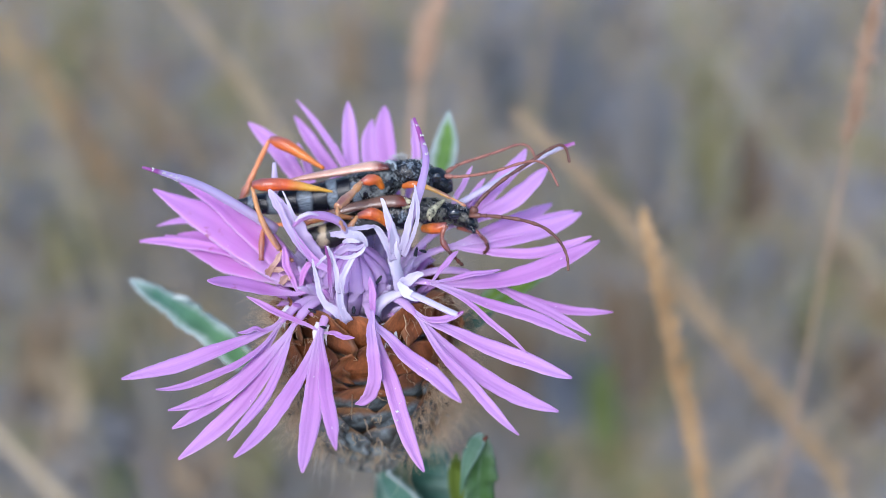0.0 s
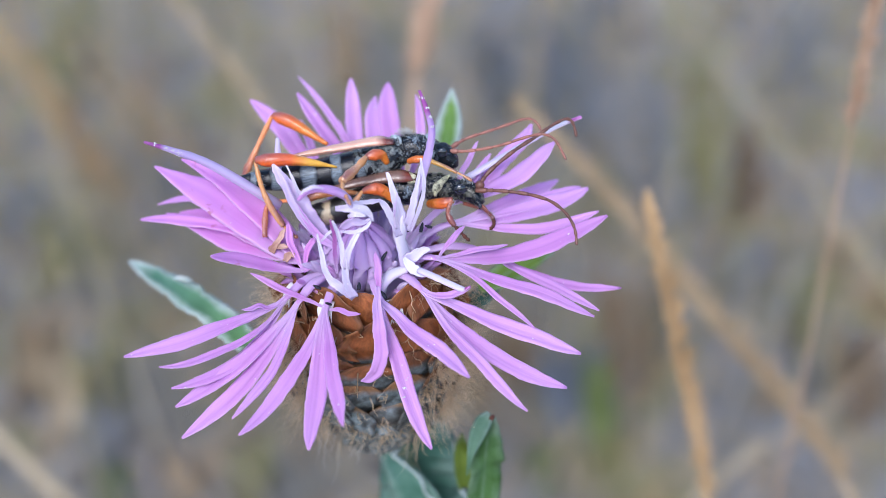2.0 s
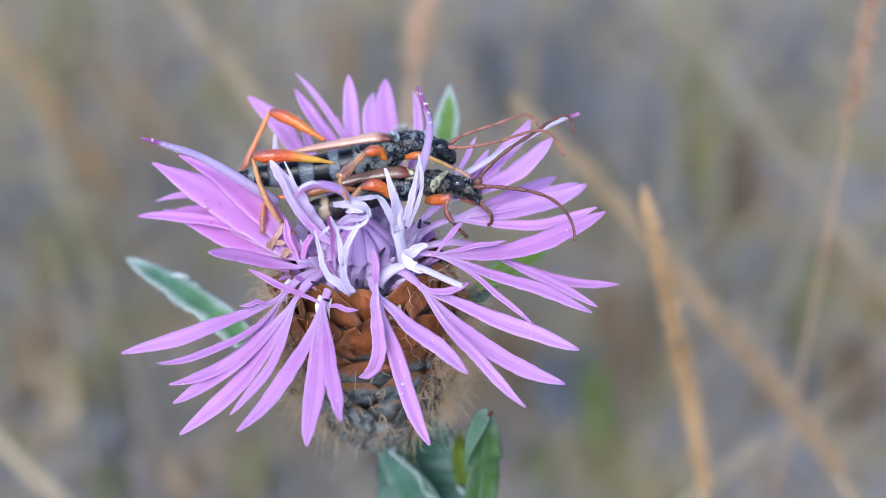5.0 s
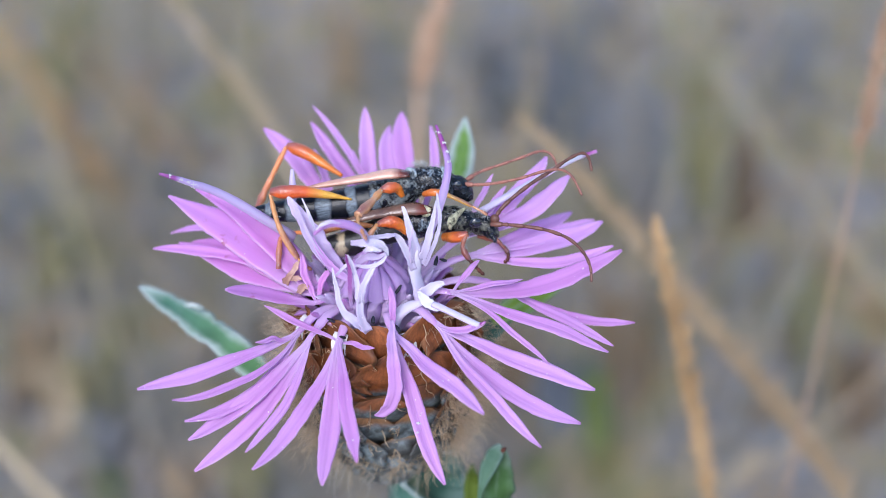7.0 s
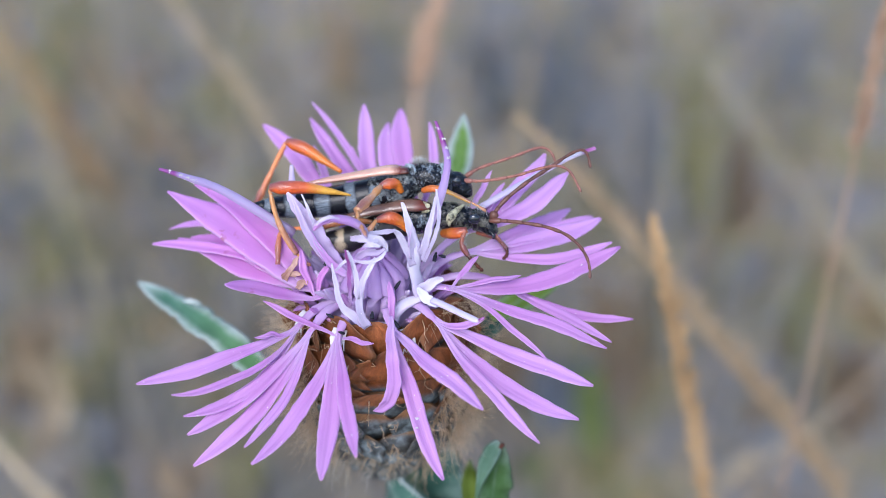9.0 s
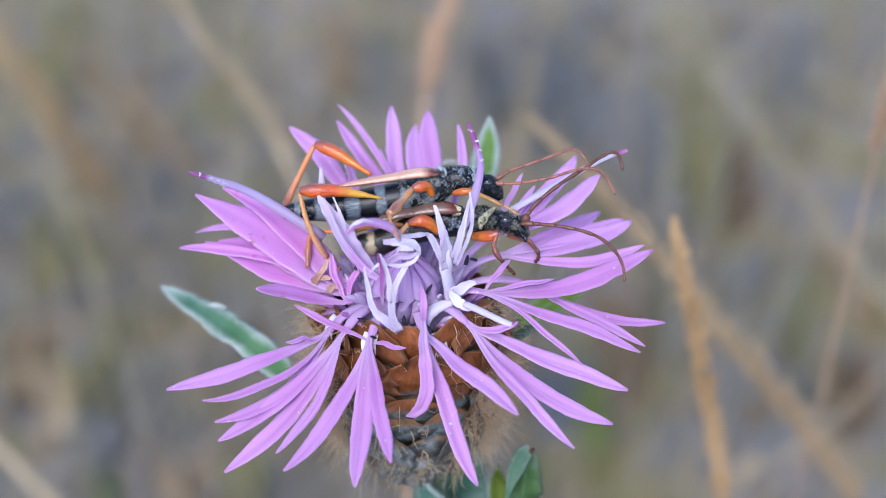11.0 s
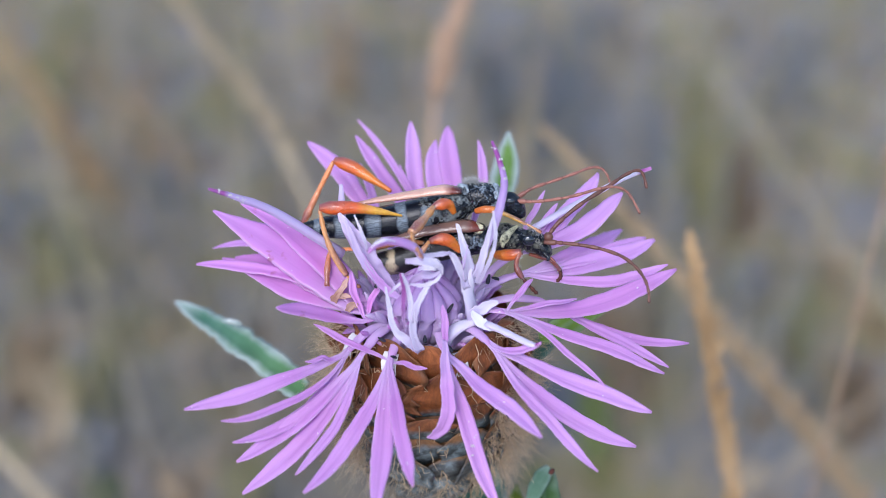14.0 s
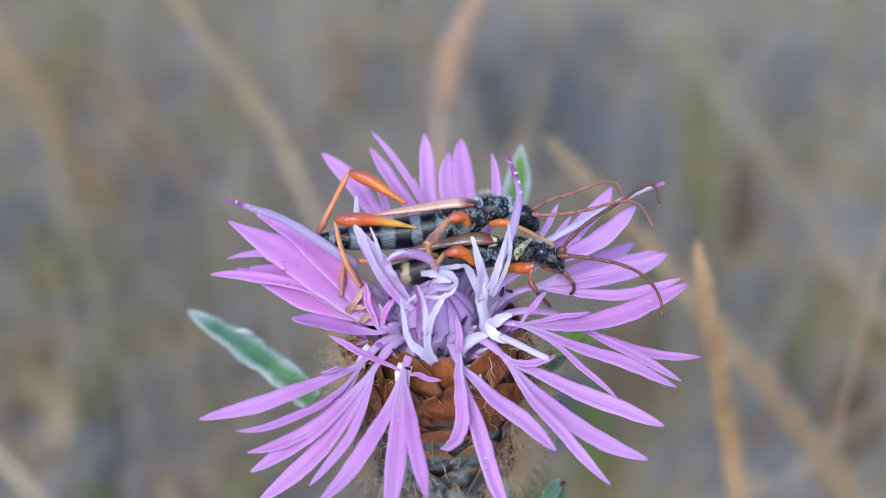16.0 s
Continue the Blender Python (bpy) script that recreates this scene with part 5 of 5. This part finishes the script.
for low, high, wide, count, material, label in (
    (*((-263, 742, -451), (-335, 742, -300)), 34, 26, OCHRE, "tuft of ochre withered grass"),
    (*((-206, 781, -451), (-291, 781, -325)), 40, 22, TAN, "tuft of tan withered grass"),
    (*((-360, 959, -451), (-336, 959, -364)), 60, 26, OLIVE, "tuft of olive grass"),
    (*((-299, 658, -451), (-304, 658, -387)), 42, 26, BLUISH, "tuft of blue-grey leaves"),
    (*((-199, 718, -451), (-220, 718, -405)), 40, 24, BLUISH, "tuft of blue-grey leaves"),
    (*((-260, 608, -451), (-256, 608, -379)), 40, 26, OLIVE, "tuft of olive grass"),
    (*((-66, 925, -451), (-85, 925, -350)), 40, 20, TAN, "tuft of tan withered grass"),
    (*((-43, 892, -451), (-53, 892, -367)), 44, 22, BLUISH, "tuft of blue-grey leaves"),
    (*((66, 853, -451), (51, 853, -348)), 44, 30, SLATE, "tuft of slate-grey leaves"),
    (*((129, 878, -451), (90, 878, -331)), 50, 34, SLATE, "tuft of slate-grey leaves"),
    (*((189, 1028, -451), (170, 1028, -384)), 60, 34, SLATE, "tuft of slate-grey leaves"),
    (*((191, 676, -451), (143, 676, -303)), 60, 44, BLUISH, "tuft of blue-grey leaves"),
    (*((219, 685, -451), (202, 685, -288)), 36, 20, OLIVE, "tuft of olive grass"),
    (*((252, 695, -451), (231, 695, -351)), 44, 30, BROWN, "tuft of dark brown withered grass"),
    (*((341, 910, -451), (329, 910, -339)), 60, 26, BLUISH, "tuft of blue-grey leaves"),
    (*((257, 536, -451), (249, 536, -358)), 22, 14, OLIVE, "tuft of olive grass"),
    (*((221, 584, -451), (223, 584, -392)), 34, 22, BLUISH, "tuft of blue-grey leaves"),
    (*((319, 588, -451), (279, 588, -379)), 30, 22, TAN, "tuft of tan withered grass"),
    (*((283, 470, -451), (252, 470, -374)), 34, 26, BROWN, "tuft of dark brown withered grass"),
    (*((110, 426, -451), (95, 426, -363)), 16, 18, GREEN, "tuft of green grass"),
    (*((71, 398, -451), (65, 398, -406)), 16, 16, GREEN, "tuft of green grass"),
    (*((181, 424, -451), (227, 424, -409)), 8, 8, PALE, "pale withered blades lying across"),
    (*((137, 498, -451), (118, 498, -352)), 26, 20, BROWN, "tuft of dark brown withered grass"),
    (*((221, 420, -451), (204, 420, -397)), 26, 18, BLUISH, "tuft of blue-grey leaves"),
    (*((-175, 390, -451), (-173, 390, -417)), 18, 14, GREEN, "tuft of green grass"),
    (*((-198, 456, -451), (-194, 456, -379)), 30, 24, OLIVE, "tuft of olive grass"),
    (*((-248, 486, -451), (-225, 486, -378)), 34, 24, TAN, "tuft of tan withered grass"),
    (*((-133, 393, -451), (-129, 393, -406)), 26, 20, TAN, "tuft of tan withered grass"),
    (*((-95, 394, -451), (-94, 394, -402)), 22, 18, OLIVE, "tuft of olive grass"),
    (*((92, 445, -451), (82, 445, -371)), 36, 60, SLATE, "tuft of slate-grey leaves"),
    (*((47, 464, -451), (49, 464, -362)), 40, 50, BROWN, "tuft of dark brown withered grass"),
    (*((120, 800, -451), (112, 800, -340)), 44, 30, SLATE, "tuft of slate-grey leaves"),
    (*((168, 800, -451), (160, 800, -365)), 40, 26, SLATE, "tuft of slate-grey leaves"),
    (*((-218, 452, -451), (-213, 452, -388)), 36, 26, PALE, "tuft of pale withered grass"),
    (*((-190, 430, -451), (-196, 430, -415)), 30, 20, BLUISH, "tuft of blue-grey leaves"),
):
    tuft(low, high, wide, count, material, label)


# ---------------------------------------------------------------- movement
def motions():
    """The antennae feel their way a little."""
    for ob, swing in ((lower_near, ((0, -0.6), (3.5, -0.6), (7, 0.0), (12.5, 0.5), (16, 0.6))),
                      (upper_far, ((0, 0.8), (4, 0.6), (7, 0.0), (12, -0.4), (16, -0.5)))):
        root = ob.location.copy()
        walk(ob, [(t, Matrix.Translation(root) @ pose(0, 0, 0, 0, a, 0)) for t, a in swing])


motions()
